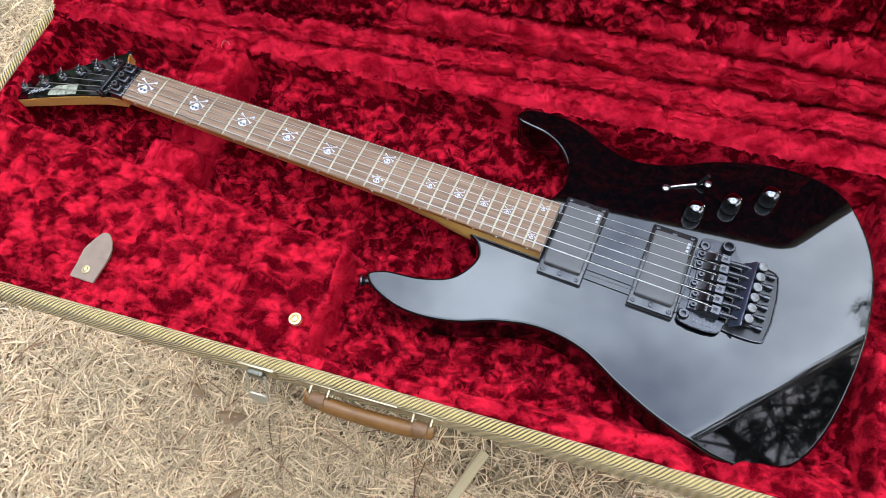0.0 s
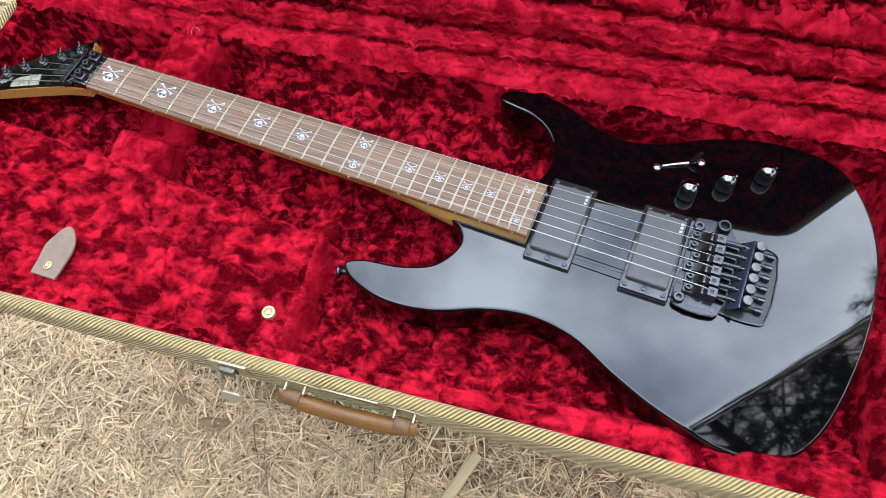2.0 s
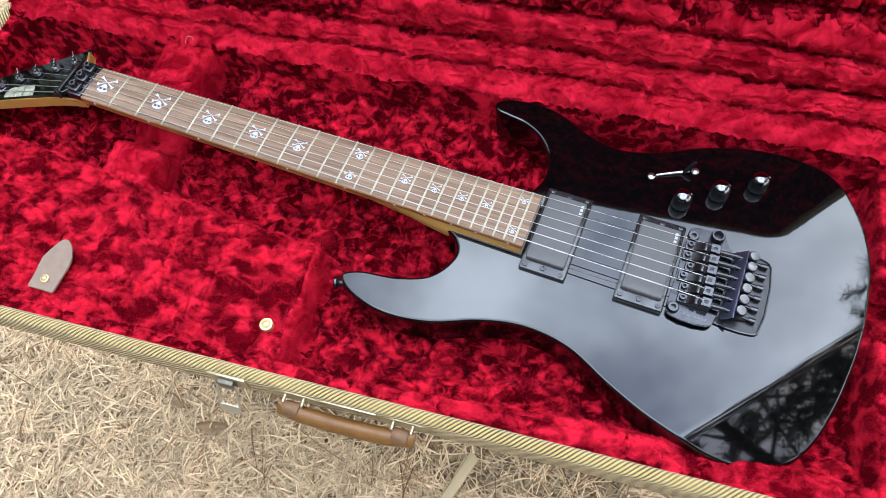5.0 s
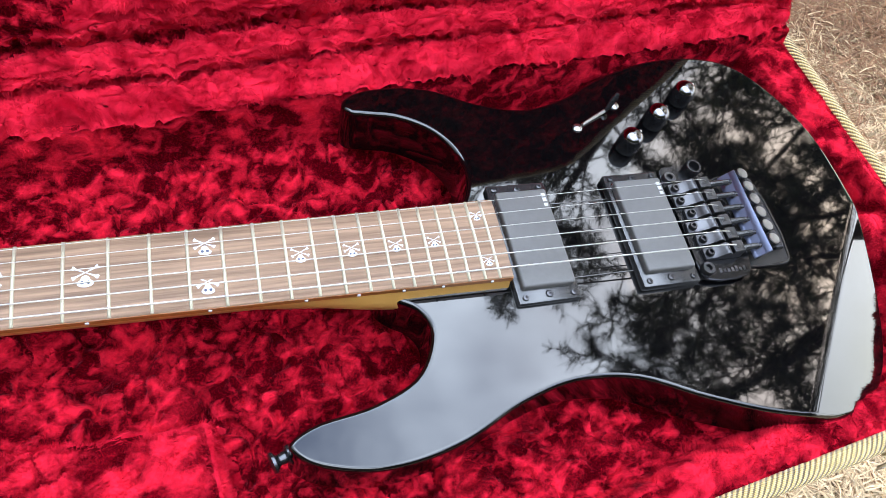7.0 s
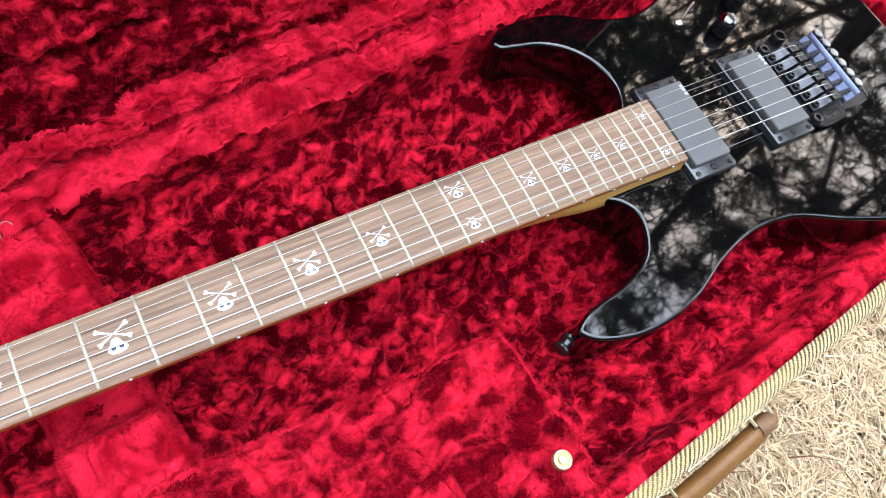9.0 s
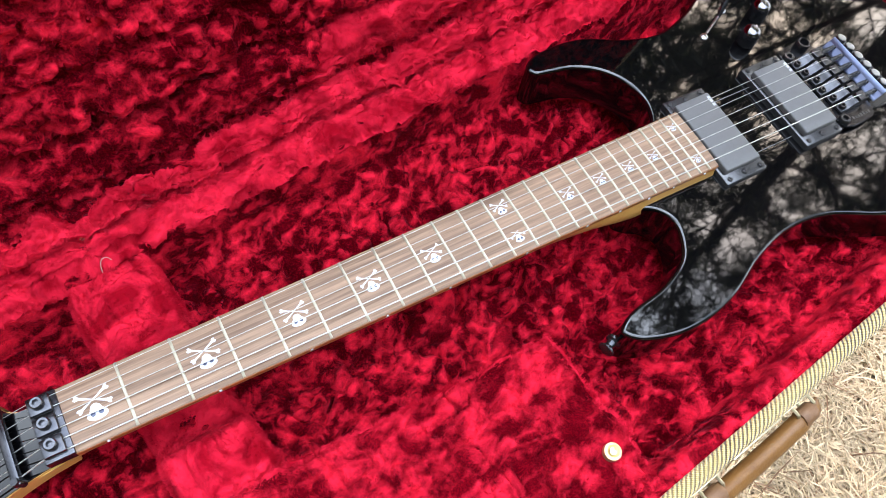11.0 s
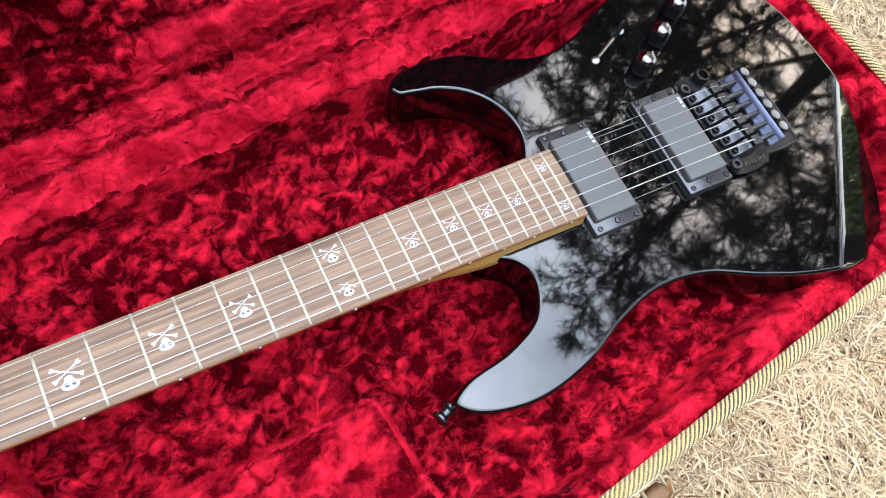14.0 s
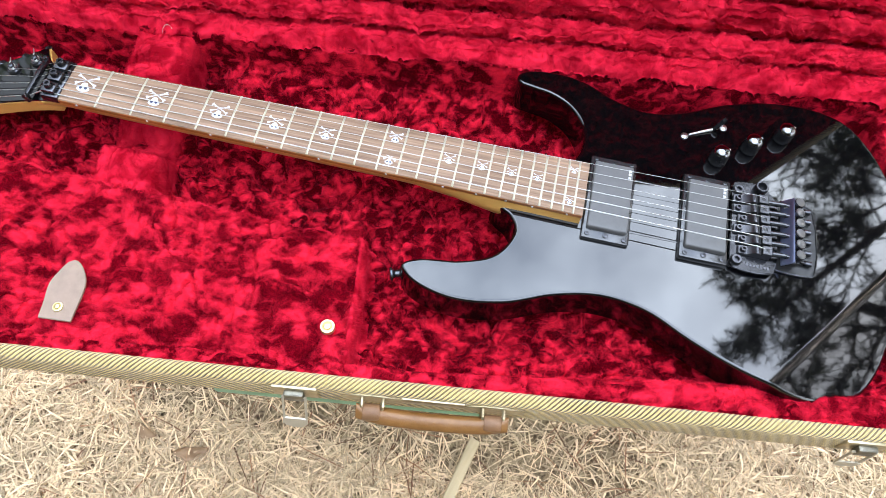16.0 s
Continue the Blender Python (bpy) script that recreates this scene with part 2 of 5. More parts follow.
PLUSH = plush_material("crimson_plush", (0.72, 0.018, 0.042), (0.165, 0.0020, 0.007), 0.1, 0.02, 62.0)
TAUTPLUSH = material("taut_crimson_plush", (0.66, 0.016, 0.040), 0.8, spec=0.0, sheen=0.15, vary=(0.28, 0.0035, 0.011), scale=38, amount=1.1, warp=0.8, bump=0.5, bump_scale=700)
# darker copies for floor and lid: their shade is in the colour
SHADEPLUSH = plush_material("shaded_crimson_plush", (0.72, 0.017, 0.041), (0.115, 0.0010, 0.0045), 0.1, 0.06)
SHADEBASE = plush_material("shaded_crimson_velvet", (0.67, 0.014, 0.034), (0.050, 0.0004, 0.0020), 0.0, 0.06)
# backing darker than the pile: shade between fibres is in its colour
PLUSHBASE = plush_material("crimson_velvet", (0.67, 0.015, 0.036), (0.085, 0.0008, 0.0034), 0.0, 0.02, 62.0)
STRAW = material("dry_straw", (0.645, 0.440, 0.268), 0.75, spec=0.25, vary=(0.44, 0.31, 0.19), scale=9, amount=0.6, island=0.48)
SOIL = material("thatch_soil", (0.080, 0.052, 0.031), 0.95, spec=0.1, vary=(0.32, 0.225, 0.135), scale=85, amount=1.0, warp=1.5, bump=0.8, bump_scale=160)


def spread_thatch(m, pale, drab):
    """Away from the stool the matted grass covers the soil: the same straw, as it blends from afar."""
    nt = m.node_tree
    p = nt.nodes["Principled BSDF"]
    near = p.inputs["Base Color"].links[0].from_socket
    tc = nt.nodes.new("ShaderNodeTexCoord")
    off = nt.nodes.new("ShaderNodeMapping")
    off.inputs["Location"].default_value = (-0.32, -0.1, 0)
    off.inputs["Scale"].default_value = (0.8, 1.0, 0.0)
    span = nt.nodes.new("ShaderNodeVectorMath")
    span.operation = "LENGTH"
    k = nt.nodes.new("ShaderNodeMapRange")
    k.inputs["From Min"].default_value, k.inputs["From Max"].default_value = 0.55, 1.35
    mat = nt.nodes.new("ShaderNodeTexNoise")
    mat.inputs["Scale"].default_value, mat.inputs["Detail"].default_value, mat.inputs["Roughness"].default_value = 45.0, 8.0, 0.7
    cover = nt.nodes.new("ShaderNodeMix")
    cover.data_type = "RGBA"
    cover.inputs[6].default_value, cover.inputs[7].default_value = (*drab, 1), (*pale, 1)
    mix = nt.nodes.new("ShaderNodeMix")
    mix.data_type = "RGBA"
    nt.links.new(tc.outputs["Object"], off.inputs["Vector"])
    nt.links.new(off.outputs[0], span.inputs[0])
    nt.links.new(span.outputs["Value"], k.inputs["Value"])
    nt.links.new(tc.outputs["Object"], mat.inputs["Vector"])
    nt.links.new(mat.outputs["Fac"], cover.inputs[0])
    nt.links.new(k.outputs[0], mix.inputs[0])
    nt.links.new(near, mix.inputs[6])
    nt.links.new(cover.outputs[2], mix.inputs[7])
    nt.links.new(mix.outputs[2], p.inputs["Base Color"])


spread_thatch(SOIL, (0.375, 0.272, 0.172), (0.165, 0.117, 0.072))
FALLEN = material("fallen_pine_needles", (0.27, 0.125, 0.066), 0.7, spec=0.25, vary=(0.17, 0.078, 0.042), scale=9, amount=0.6, island=0.45)
STICKWOOD = material("weathered_wood", (0.44, 0.32, 0.18), 0.7, vary=(0.32, 0.23, 0.13), scale=90, stretch=(0.1, 1, 1), bump=0.4)
LEAFBROWN = material("dead_leaf", (0.30, 0.17, 0.09), 0.7, vary=(0.18, 0.10, 0.05), scale=60, bump=0.4, bump_scale=300)
BARK = material("pine_bark", (0.07, 0.045, 0.032), 0.9, vary=(0.04, 0.028, 0.02), scale=14, bump=0.9, bump_scale=30)
NEEDLE = material("pine_needles", (0.045, 0.075, 0.028), 0.6, vary=(0.06, 0.075, 0.03), scale=2, island=0.4)
HEDGE = material("hedge_leaves", (0.085, 0.14, 0.035), 0.6, vary=(0.11, 0.16, 0.05), scale=2, island=0.4)
BLUEPLASTIC = material("blue_plastic_film", (0.12, 0.22, 0.50), 0.4, vary=(0.16, 0.28, 0.55), scale=50)


def tweed_material():
    """Woven tweed cloth: diagonal cords over the cloth's own metres, laid as a UV map."""
    m = bpy.data.materials.new("yellow_tweed")
    m.use_nodes = True
    nt = m.node_tree
    p = nt.nodes["Principled BSDF"]
    p.inputs["Roughness"].default_value = 0.6
    p.inputs["Sheen Weight"].default_value = 0.2
    uv = nt.nodes.new("ShaderNodeTexCoord")
    mp = nt.nodes.new("ShaderNodeMapping")
    mp.inputs["Rotation"].default_value = (0, 0, radians(45))
    nt.links.new(uv.outputs["UV"], mp.inputs["Vector"])
    cords = nt.nodes.new("ShaderNodeTexWave")
    cords.inputs["Scale"].default_value = 100.0
    cords.inputs["Distortion"].default_value = 0.6
    cords.inputs["Detail Scale"].default_value = 3
    nt.links.new(mp.outputs[0], cords.inputs["Vector"])
    turn = nt.nodes.new("ShaderNodeMapping")
    turn.inputs["Rotation"].default_value = (0, 0, radians(128))
    nt.links.new(uv.outputs["UV"], turn.inputs["Vector"])
    picks = nt.nodes.new("ShaderNodeTexWave")
    picks.inputs["Scale"].default_value = 230
    picks.inputs["Distortion"].default_value = 0.5
    nt.links.new(turn.outputs[0], picks.inputs["Vector"])
    stain = nt.nodes.new("ShaderNodeTexNoise")
    stain.inputs["Scale"].default_value = 22
    nt.links.new(uv.outputs["UV"], stain.inputs["Vector"])
    cr = nt.nodes.new("ShaderNodeValToRGB")
    e = cr.color_ramp.elements
    e[0].position, e[0].color = 0.22, (0.085, 0.045, 0.012, 1)
    e[1].position, e[1].color = 0.55, (0.80, 0.54, 0.20, 1)
    nt.links.new(cords.outputs["Fac"], cr.inputs["Fac"])
    mx = nt.nodes.new("ShaderNodeMix")
    mx.data_type = "RGBA"
    mx.blend_type = "MULTIPLY"
    mx.inputs[0].default_value = 0.62
    nt.links.new(cr.outputs[0], mx.inputs[6])
    nt.links.new(picks.outputs["Color"], mx.inputs[7])
    m2 = nt.nodes.new("ShaderNodeMix")
    m2.data_type = "RGBA"
    m2.inputs[7].default_value = (0.46, 0.33, 0.13, 1)
    k = nt.nodes.new("ShaderNodeMapRange")
    k.inputs["From Min"].default_value, k.inputs["From Max"].default_value, k.inputs["To Max"].default_value = 0.4, 0.7, 0.35
    nt.links.new(stain.outputs["Fac"], k.inputs["Value"])
    nt.links.new(k.outputs[0], m2.inputs[0])
    nt.links.new(mx.outputs[2], m2.inputs[6])
    nt.links.new(m2.outputs[2], p.inputs["Base Color"])
    add = nt.nodes.new("ShaderNodeMath")
    add.operation = "MULTIPLY_ADD"
    add.inputs[1].default_value = 0.35
    nt.links.new(picks.outputs["Fac"], add.inputs[0])
    nt.links.new(cords.outputs["Fac"], add.inputs[2])
    bp = nt.nodes.new("ShaderNodeBump")
    bp.inputs["Strength"].default_value = 0.9
    bp.inputs["Distance"].default_value = 0.0012
    nt.links.new(add.outputs[0], bp.inputs["Height"])
    nt.links.new(bp.outputs[0], p.inputs["Normal"])
    return m


TWEED = tweed_material()

# ---- tools ----


def finish(me, mat, smooth=True):
    me.materials.append(mat)
    if smooth:
        me.shade_smooth()
    return me


def thing(name, m=Matrix(), label="", category="", group="", kind=""):
    ob = new(name)
    ob.empty_display_size = 0.02
    ob.matrix_basis = m
    return tagged(ob, label, category, group, kind)


def part(name, bm, mat, parent, label="", smooth=True, sharp=35):
    """Links a bmesh (or a ready mesh) as one mesh object under a thing or a part."""
    if isinstance(bm, bmesh.types.BMesh):
        me = bpy.data.meshes.new(name)
        bmesh.ops.recalc_face_normals(bm, faces=bm.faces)
        bm.to_mesh(me)
        bm.free()
        finish(me, mat, smooth)
        if smooth and sharp:
            me.set_sharp_from_angle(angle=radians(sharp))
    else:
        me = bm
    ob = new(name, me)
    ob.parent = parent
    if label:
        ob["label"] = label
    return ob


def box(bm, x0, x1, y0, y1, z0, z1, bevel=0.0, seg=2, m=None):
    """A box, its edges rounded, added to bm."""
    r = bmesh.ops.create_cube(bm, size=1.0)
    vs = r["verts"]
    for v in vs:
        v.co = Vector(((x0 + x1) / 2 + v.co.x * (x1 - x0), (y0 + y1) / 2 + v.co.y * (y1 - y0), (z0 + z1) / 2 + v.co.z * (z1 - z0)))
    if bevel:
        es = list({e for v in vs for e in v.link_edges})
        out = bmesh.ops.bevel(bm, geom=es, offset=bevel, segments=seg, affect="EDGES", profile=0.5)
        vs = list({v for f in out["faces"] for v in f.verts} | {v for v in vs if v.is_valid})
    if m is not None:
        bmesh.ops.transform(bm, matrix=m, verts=vs)
    return vs


def lathe(bm, profile, seg=20, m=None):
    """A body turned about z from (radius, height) pairs, closed at both ends."""
    rings = []
    for r, z in profile:
        rings.append([bm.verts.new((r * math.cos(2 * math.pi * i / seg), r * math.sin(2 * math.pi * i / seg), z)) for i in range(seg)])
    for a, b in zip(rings, rings[1:]):
        for i in range(seg):
            bm.faces.new((a[i], a[(i + 1) % seg], b[(i + 1) % seg], b[i]))
    bm.faces.new(rings[0][::-1])
    bm.faces.new(rings[-1])
    vs = [v for r in rings for v in r]
    if m is not None:
        bmesh.ops.transform(bm, matrix=m, verts=vs)
    return vs


def tube(bm, points, radius, seg=8, closed=False):
    """A round rod along points."""
    pts = [Vector(p) for p in points]
    n = len(pts)
    rings = []
    side = None
    for i, p in enumerate(pts):
        a = pts[(i - 1) % n] if (i or closed) else p
        b = pts[(i + 1) % n] if (i < n - 1 or closed) else p
        d = (b - a).normalized()
        if side is None:
            side = d.orthogonal().normalized()
        side = (side - d * side.dot(d)).normalized()
        up = d.cross(side)
        rad = float(radius[i] if isinstance(radius, (list, tuple)) else radius)
        rings.append([bm.verts.new(p + rad * (math.cos(2 * math.pi * k / seg) * side + math.sin(2 * math.pi * k / seg) * up)) for k in range(seg)])
    pairs = list(zip(rings, rings[1:])) + ([(rings[-1], rings[0])] if closed else [])
    for a, b in pairs:
        for k in range(seg):
            bm.faces.new((a[k], a[(k + 1) % seg], b[(k + 1) % seg], b[k]))
    if not closed:
        bm.faces.new(rings[0][::-1])
        bm.faces.new(rings[-1])


def prism(bm, outline, z0, z1, m=None):
    """An outline (x, y) raised from z0 to z1."""
    lo = [bm.verts.new((x, y, z0)) for x, y in outline]
    hi = [bm.verts.new((x, y, z1)) for x, y in outline]
    n = len(lo)
    bm.faces.new(lo[::-1])
    bm.faces.new(hi)
    for i in range(n):
        bm.faces.new((lo[i], lo[(i + 1) % n], hi[(i + 1) % n], hi[i]))
    if m is not None:
        bmesh.ops.transform(bm, matrix=m, verts=lo + hi)
    return lo + hi


def spline(points, per=8, closed=True):
    """Points on a centripetal smooth curve through the given ones."""
    out = []
    n = len(points)
    P = [Vector(p) for p in points]
    for i in range(n if closed else n - 1):
        p0, p1, p2, p3 = (P[(i + k) % n] if closed else P[min(max(i + k, 0), n - 1)] for k in (-1, 0, 1, 2))
        t1 = max((p1 - p0).length, 1e-5) ** 0.5
        t2 = t1 + max((p2 - p1).length, 1e-5) ** 0.5
        t3 = t2 + max((p3 - p2).length, 1e-5) ** 0.5
        for k in range(per):
            t = t1 + (t2 - t1) * k / per
            a1, a2, a3 = p0.lerp(p1, t / t1), p1.lerp(p2, (t - t1) / (t2 - t1)), p2.lerp(p3, (t - t2) / (t3 - t2))
            out.append(a1.lerp(a2, t / t2).lerp(a2.lerp(a3, (t - t1) / (t3 - t1)), (t - t1) / (t2 - t1)))
    if not closed:
        out.append(P[-1])
    return out


RNG = np.random.default_rng(7)
LATTICE = RNG.random((64, 64))


def drift(x, y, size, seed=0):
    """Smooth noise from 0 to 1 with lumps of that size."""
    x, y = x / size + 17.3 * seed, y / size + 9.7 * seed
    i, j = np.floor(x).astype(int), np.floor(y).astype(int)
    f, g = x - i, y - j
    f, g = f * f * (3 - 2 * f), g * g * (3 - 2 * g)
    a, b = LATTICE[i % 64, j % 64], LATTICE[(i + 1) % 64, j % 64]
    c, d = LATTICE[i % 64, (j + 1) % 64], LATTICE[(i + 1) % 64, (j + 1) % 64]
    return (a * (1 - f) + b * f) * (1 - g) + (c * (1 - f) + d * f) * g


def ease(a, b, x):
    t = np.clip((x - a) / (b - a), 0, 1)
    return t * t * (3 - 2 * t)


def bulk_mesh(name, verts, faces, mat, smooth=True):
    """A mesh from numpy arrays."""
    me = bpy.data.meshes.new(name)
    k = faces.shape[1]
    me.vertices.add(len(verts))
    me.vertices.foreach_set("co", verts.astype(np.float32).ravel())
    me.loops.add(faces.size)
    me.loops.foreach_set("vertex_index", faces.astype(np.int32).ravel())
    me.polygons.add(len(faces))
    me.polygons.foreach_set("loop_start", np.arange(0, faces.size, k, dtype=np.int32))
    me.update(calc_edges=True)
    me.validate()
    return finish(me, mat, smooth)


def sheet(us, vs, place, keep=None):
    """Verts and quads of a surface place(u, v) over two rows of values; keep drops cells by their middles."""
    U, V = np.meshgrid(us, vs, indexing="ij")
    X, Y, Z = place(U, V)
    verts = np.stack((X, Y, Z), -1).reshape(-1, 3)
    i, j = np.meshgrid(np.arange(len(us) - 1), np.arange(len(vs) - 1), indexing="ij")
    if keep is not None:
        mid = keep((us[i] + us[i + 1]) / 2, (vs[j] + vs[j + 1]) / 2)
        i, j = i[mid], j[mid]
    n = len(vs)
    a = i * n + j
    return verts, np.stack((a, a + n, a + n + 1, a + 1), -1).reshape(-1, 4)


def pile(verts, quads, count, length, width, seed, patch=0.016):
    """Short soft fibres standing on quads, lying over in patches as crushed plush does."""
    g = np.random.default_rng(seed)
    p0, p1, p2, p3 = (verts[quads[:, k]] for k in range(4))
    area = np.linalg.norm(np.cross(p2 - p0, p3 - p1), axis=1)
    q = g.choice(len(quads), count, p=area / area.sum())
    s, t = g.random((2, count, 1))
    root = (p0[q] * (1 - s) + p1[q] * s) * (1 - t) + (p3[q] * (1 - s) + p2[q] * s) * t
    nrm = np.cross(p2[q] - p0[q], p3[q] - p1[q])
    nrm /= np.linalg.norm(nrm, axis=1, keepdims=True) + 1e-12
    along = p1[q] - p0[q]
    along /= np.linalg.norm(along, axis=1, keepdims=True) + 1e-12
    across = np.cross(nrm, along)
    a, b = root[:, 0] + 0.6 * root[:, 2], root[:, 1] - 0.5 * root[:, 2]
    way = 6.28 * 1.6 * drift(a, b, patch * 1.7, seed) + g.normal(0, 0.25, count)
    lie = 0.15 + 2.3 * ease(0.40, 0.60, 0.7 * drift(a, b, patch, seed + 1) + 0.3 * drift(a, b, patch * 0.4, seed + 2)) + g.normal(0, 0.12, count)
    flat = np.cos(way)[:, None] * along + np.sin(way)[:, None] * across
    d = nrm + np.clip(lie, 0, 3)[:, None] * flat
    d /= np.linalg.norm(d, axis=1, keepdims=True)
    L = length * g.uniform(0.6, 1.25, (count, 1))
    side = np.cross(d, nrm + g.normal(0, 0.4, (count, 3)))
    side /= np.linalg.norm(side, axis=1, keepdims=True) + 1e-12
    w = width * g.uniform(0.7, 1.3, (count, 1))
    out = np.stack((root - side * w, root + side * w, root + d * L), 1).reshape(-1, 3)
    return out, np.arange(count * 3).reshape(-1, 3)


# ---- ground ----
GROUND = -0.47
gx = np.concatenate(([-60, -25, -10, -4, -2], np.linspace(-1.6, 2.6, 150), [3.2, 4, 8, 12, 25, 60]))
gy = np.concatenate(([-60, -25, -10, -4, -2], np.linspace(-1.6, 2.0, 140), [2.5, 4, 10, 25, 60]))
verts, quads = sheet(gx, gy, lambda U, V: (U, V, GROUND + 0.014 * (drift(U, V, 0.14, 3) - 0.9) + 0.006 * (drift(U, V, 0.04, 4) - 0.5)))
ground = new("ground", bulk_mesh("ground", verts, quads, SOIL))
tagged(ground, "thatchy brown lawn soil under dry winter grass", "ground", kind="structure")


def straw_mesh(name, count, spots, seed, lo=0.035, hi=0.10, width=0.0011, lie=0.35, mat=None):
    """Dry blades that lie and arch over one another. spots(g, n) gives their roots."""
    g = np.random.default_rng(seed)
    x, y = spots(g, count)
    L = g.uniform(lo, hi, count)
    way = g.uniform(0, 2 * np.pi, count)
    rise = np.abs(g.normal(0, lie, count)) + 0.05
    bend = g.normal(0, 0.25, count)
    z0 = GROUND + g.uniform(-0.004, 0.014, count)
    steps = 3
    pts = []
    px, py, pz = x.copy(), y.copy(), z0.copy()
    for k in range(steps):
        pts.append(np.stack((px, py, pz), -1))
        f = k / (steps - 1)
        a = way + bend * f
        e = rise * (1 - 1.35 * f)
        px = px + L / (steps - 1) * np.cos(a) * np.cos(e)
        py = py + L / (steps - 1) * np.sin(a) * np.cos(e)
        pz = np.maximum(pz + L / (steps - 1) * np.sin(e), GROUND + 0.001)
    tilt = g.normal(0, 0.5, count)
    w = width * g.uniform(0.5, 1.5, count)
    side = np.stack((-np.sin(way) * np.cos(tilt), np.cos(way) * np.cos(tilt), np.sin(tilt)), -1)
    vs = []
    for k, p in enumerate(pts):
        taper = (1.0, 0.9, 0.15)[k]
        vs += [p - side * (w * taper)[:, None], p + side * (w * taper)[:, None]]
    verts = np.stack(vs, 1).reshape(-1, 3)
    base = np.arange(count)[:, None] * 6
    quads = np.concatenate([base + np.array([[2 * k, 2 * k + 1, 2 * k + 3, 2 * k + 2]]) for k in range(2)], 0)
    return bulk_mesh(name, verts, quads, mat or STRAW)


CASE_TURN = 7.2


def lawn_spots(g, n):
    """Roots on the lawn round the stool, thinning out away from it."""
    xs, ys = np.empty(0), np.empty(0)
    while len(xs) < n:
        x, y = g.uniform(-1.9, 2.7, n), g.uniform(-1.7, 1.9, n)
        far = np.hypot((x - 0.4) / 1.25, y - 0.1)
        out = g.random(n) < np.clip(1.55 - 1.0 * far, 0.0, 1)
        # the part hidden below the case stays thin
        out &= (np.abs(x - 0.33) > 0.40) | (np.abs(y + 0.02) > 0.14) | (g.random(n) < 0.25)
        xs, ys = np.append(xs, x[out]), np.append(ys, y[out])
    return xs[:n], ys[:n]


grass = new("grass", straw_mesh("grass", 310000, lawn_spots, 11, 0.016, 0.052, 0.00105, 0.38))
tagged(grass, "matted dry straw-coloured winter grass", "grass", kind="stuff")


def needle_spots(g, n):
    """Fallen needles lie thickest behind the tail of the case and thinly over the rest of the lawn."""
    xs, ys = np.empty(0), np.empty(0)
    while len(xs) < n:
        x, y = g.uniform(-1.6, 2.8, n), g.uniform(-1.6, 2.2, n)
        heap = 0.75 * np.exp(-(((x - 1.6) / 0.45) ** 2 + ((y - 1.0) / 0.36) ** 2))
        patch = np.clip((drift(x, y, 0.16, 91) - 0.42) / 0.2, 0, 1)
        out = g.random(n) < 0.011 * np.clip(1.5 - np.hypot((x - 0.4) / 1.2, y - 0.1), 0, 1) + heap * patch
        xs, ys = np.append(xs, x[out]), np.append(ys, y[out])
    return xs[:n], ys[:n]


needles = new("pine_needles", straw_mesh("pine_needles", 18000, needle_spots, 23, 0.05, 0.11, 0.0009, 0.30, FALLEN))
tagged(needles, "fallen red-brown pine needles scattered on the dry grass", "pine needles", kind="stuff")

# ---- guitar case ----
U0, U1, V0, V1, RIM = -0.190, 0.8555, -0.2605, 0.130, 0.092
BOTTOM = 0.004
WALL, CORNER = 0.0125, 0.035
case = thing("guitar_case", pose(0, 0, 0, 0, 0, CASE_TURN), "open yellow tweed case lined with crimson plush on dry grass", "guitar case")


def round_rect(u0, u1, v0, v1, r, step=0.004):
    """Points round a rectangle with rounded corners, with their outward ways."""
    pts = []
    corners = ((u1 - r, v0 + r, -90), (u1 - r, v1 - r, 0), (u0 + r, v1 - r, 90), (u0 + r, v0 + r, 180))
    for cx, cy, a0 in corners:
        for k in range(11):
            a = radians(a0 + 9 * k)
            pts.append((cx + r * math.cos(a), cy + r * math.sin(a), math.cos(a), math.sin(a)))
    return pts


def shell_mesh(name, profile, mat, u0=U0, u1=U1, v0=V0, v1=V1, closed_floor=True, m=None):
    """A wall swept round the case's plan. profile: (inset, height) pairs from the floor up the outside and down inside."""
    pts = round_rect(u0, u1, v0, v1, CORNER)
    bm = bmesh.new()
    uvl = bm.loops.layers.uv.new("UVMap")
    run = [0.0]
    for a, b in zip(pts, pts[1:] + pts[:1]):
        run.append(run[-1] + math.hypot(b[0] - a[0], b[1] - a[1]))
    lift = [0.0]
    for a, b in zip(profile, profile[1:]):
        lift.append(lift[-1] + math.hypot(b[0] - a[0], b[1] - a[1]))
    rings = [[bm.verts.new((x - nx * o, y - ny * o, z)) for x, y, nx, ny in pts] for o, z in profile]
    n = len(pts)
    for k in range(len(profile) - 1):
        for i in range(n):
            f = bm.faces.new((rings[k][i], rings[k][(i + 1) % n], rings[k + 1][(i + 1) % n], rings[k + 1][i]))
            for loop, (s, w) in zip(f.loops, ((run[i], lift[k]), (run[i + 1], lift[k]), (run[i + 1], lift[k + 1]), (run[i], lift[k + 1]))):
                loop[uvl].uv = (s, w)
    if closed_floor:
        f = bm.faces.new(rings[0][::-1])
        for loop in f.loops:
            loop[uvl].uv = (loop.vert.co.x, loop.vert.co.y)
    if m is not None:
        bmesh.ops.transform(bm, matrix=m, verts=bm.verts)
    return bm


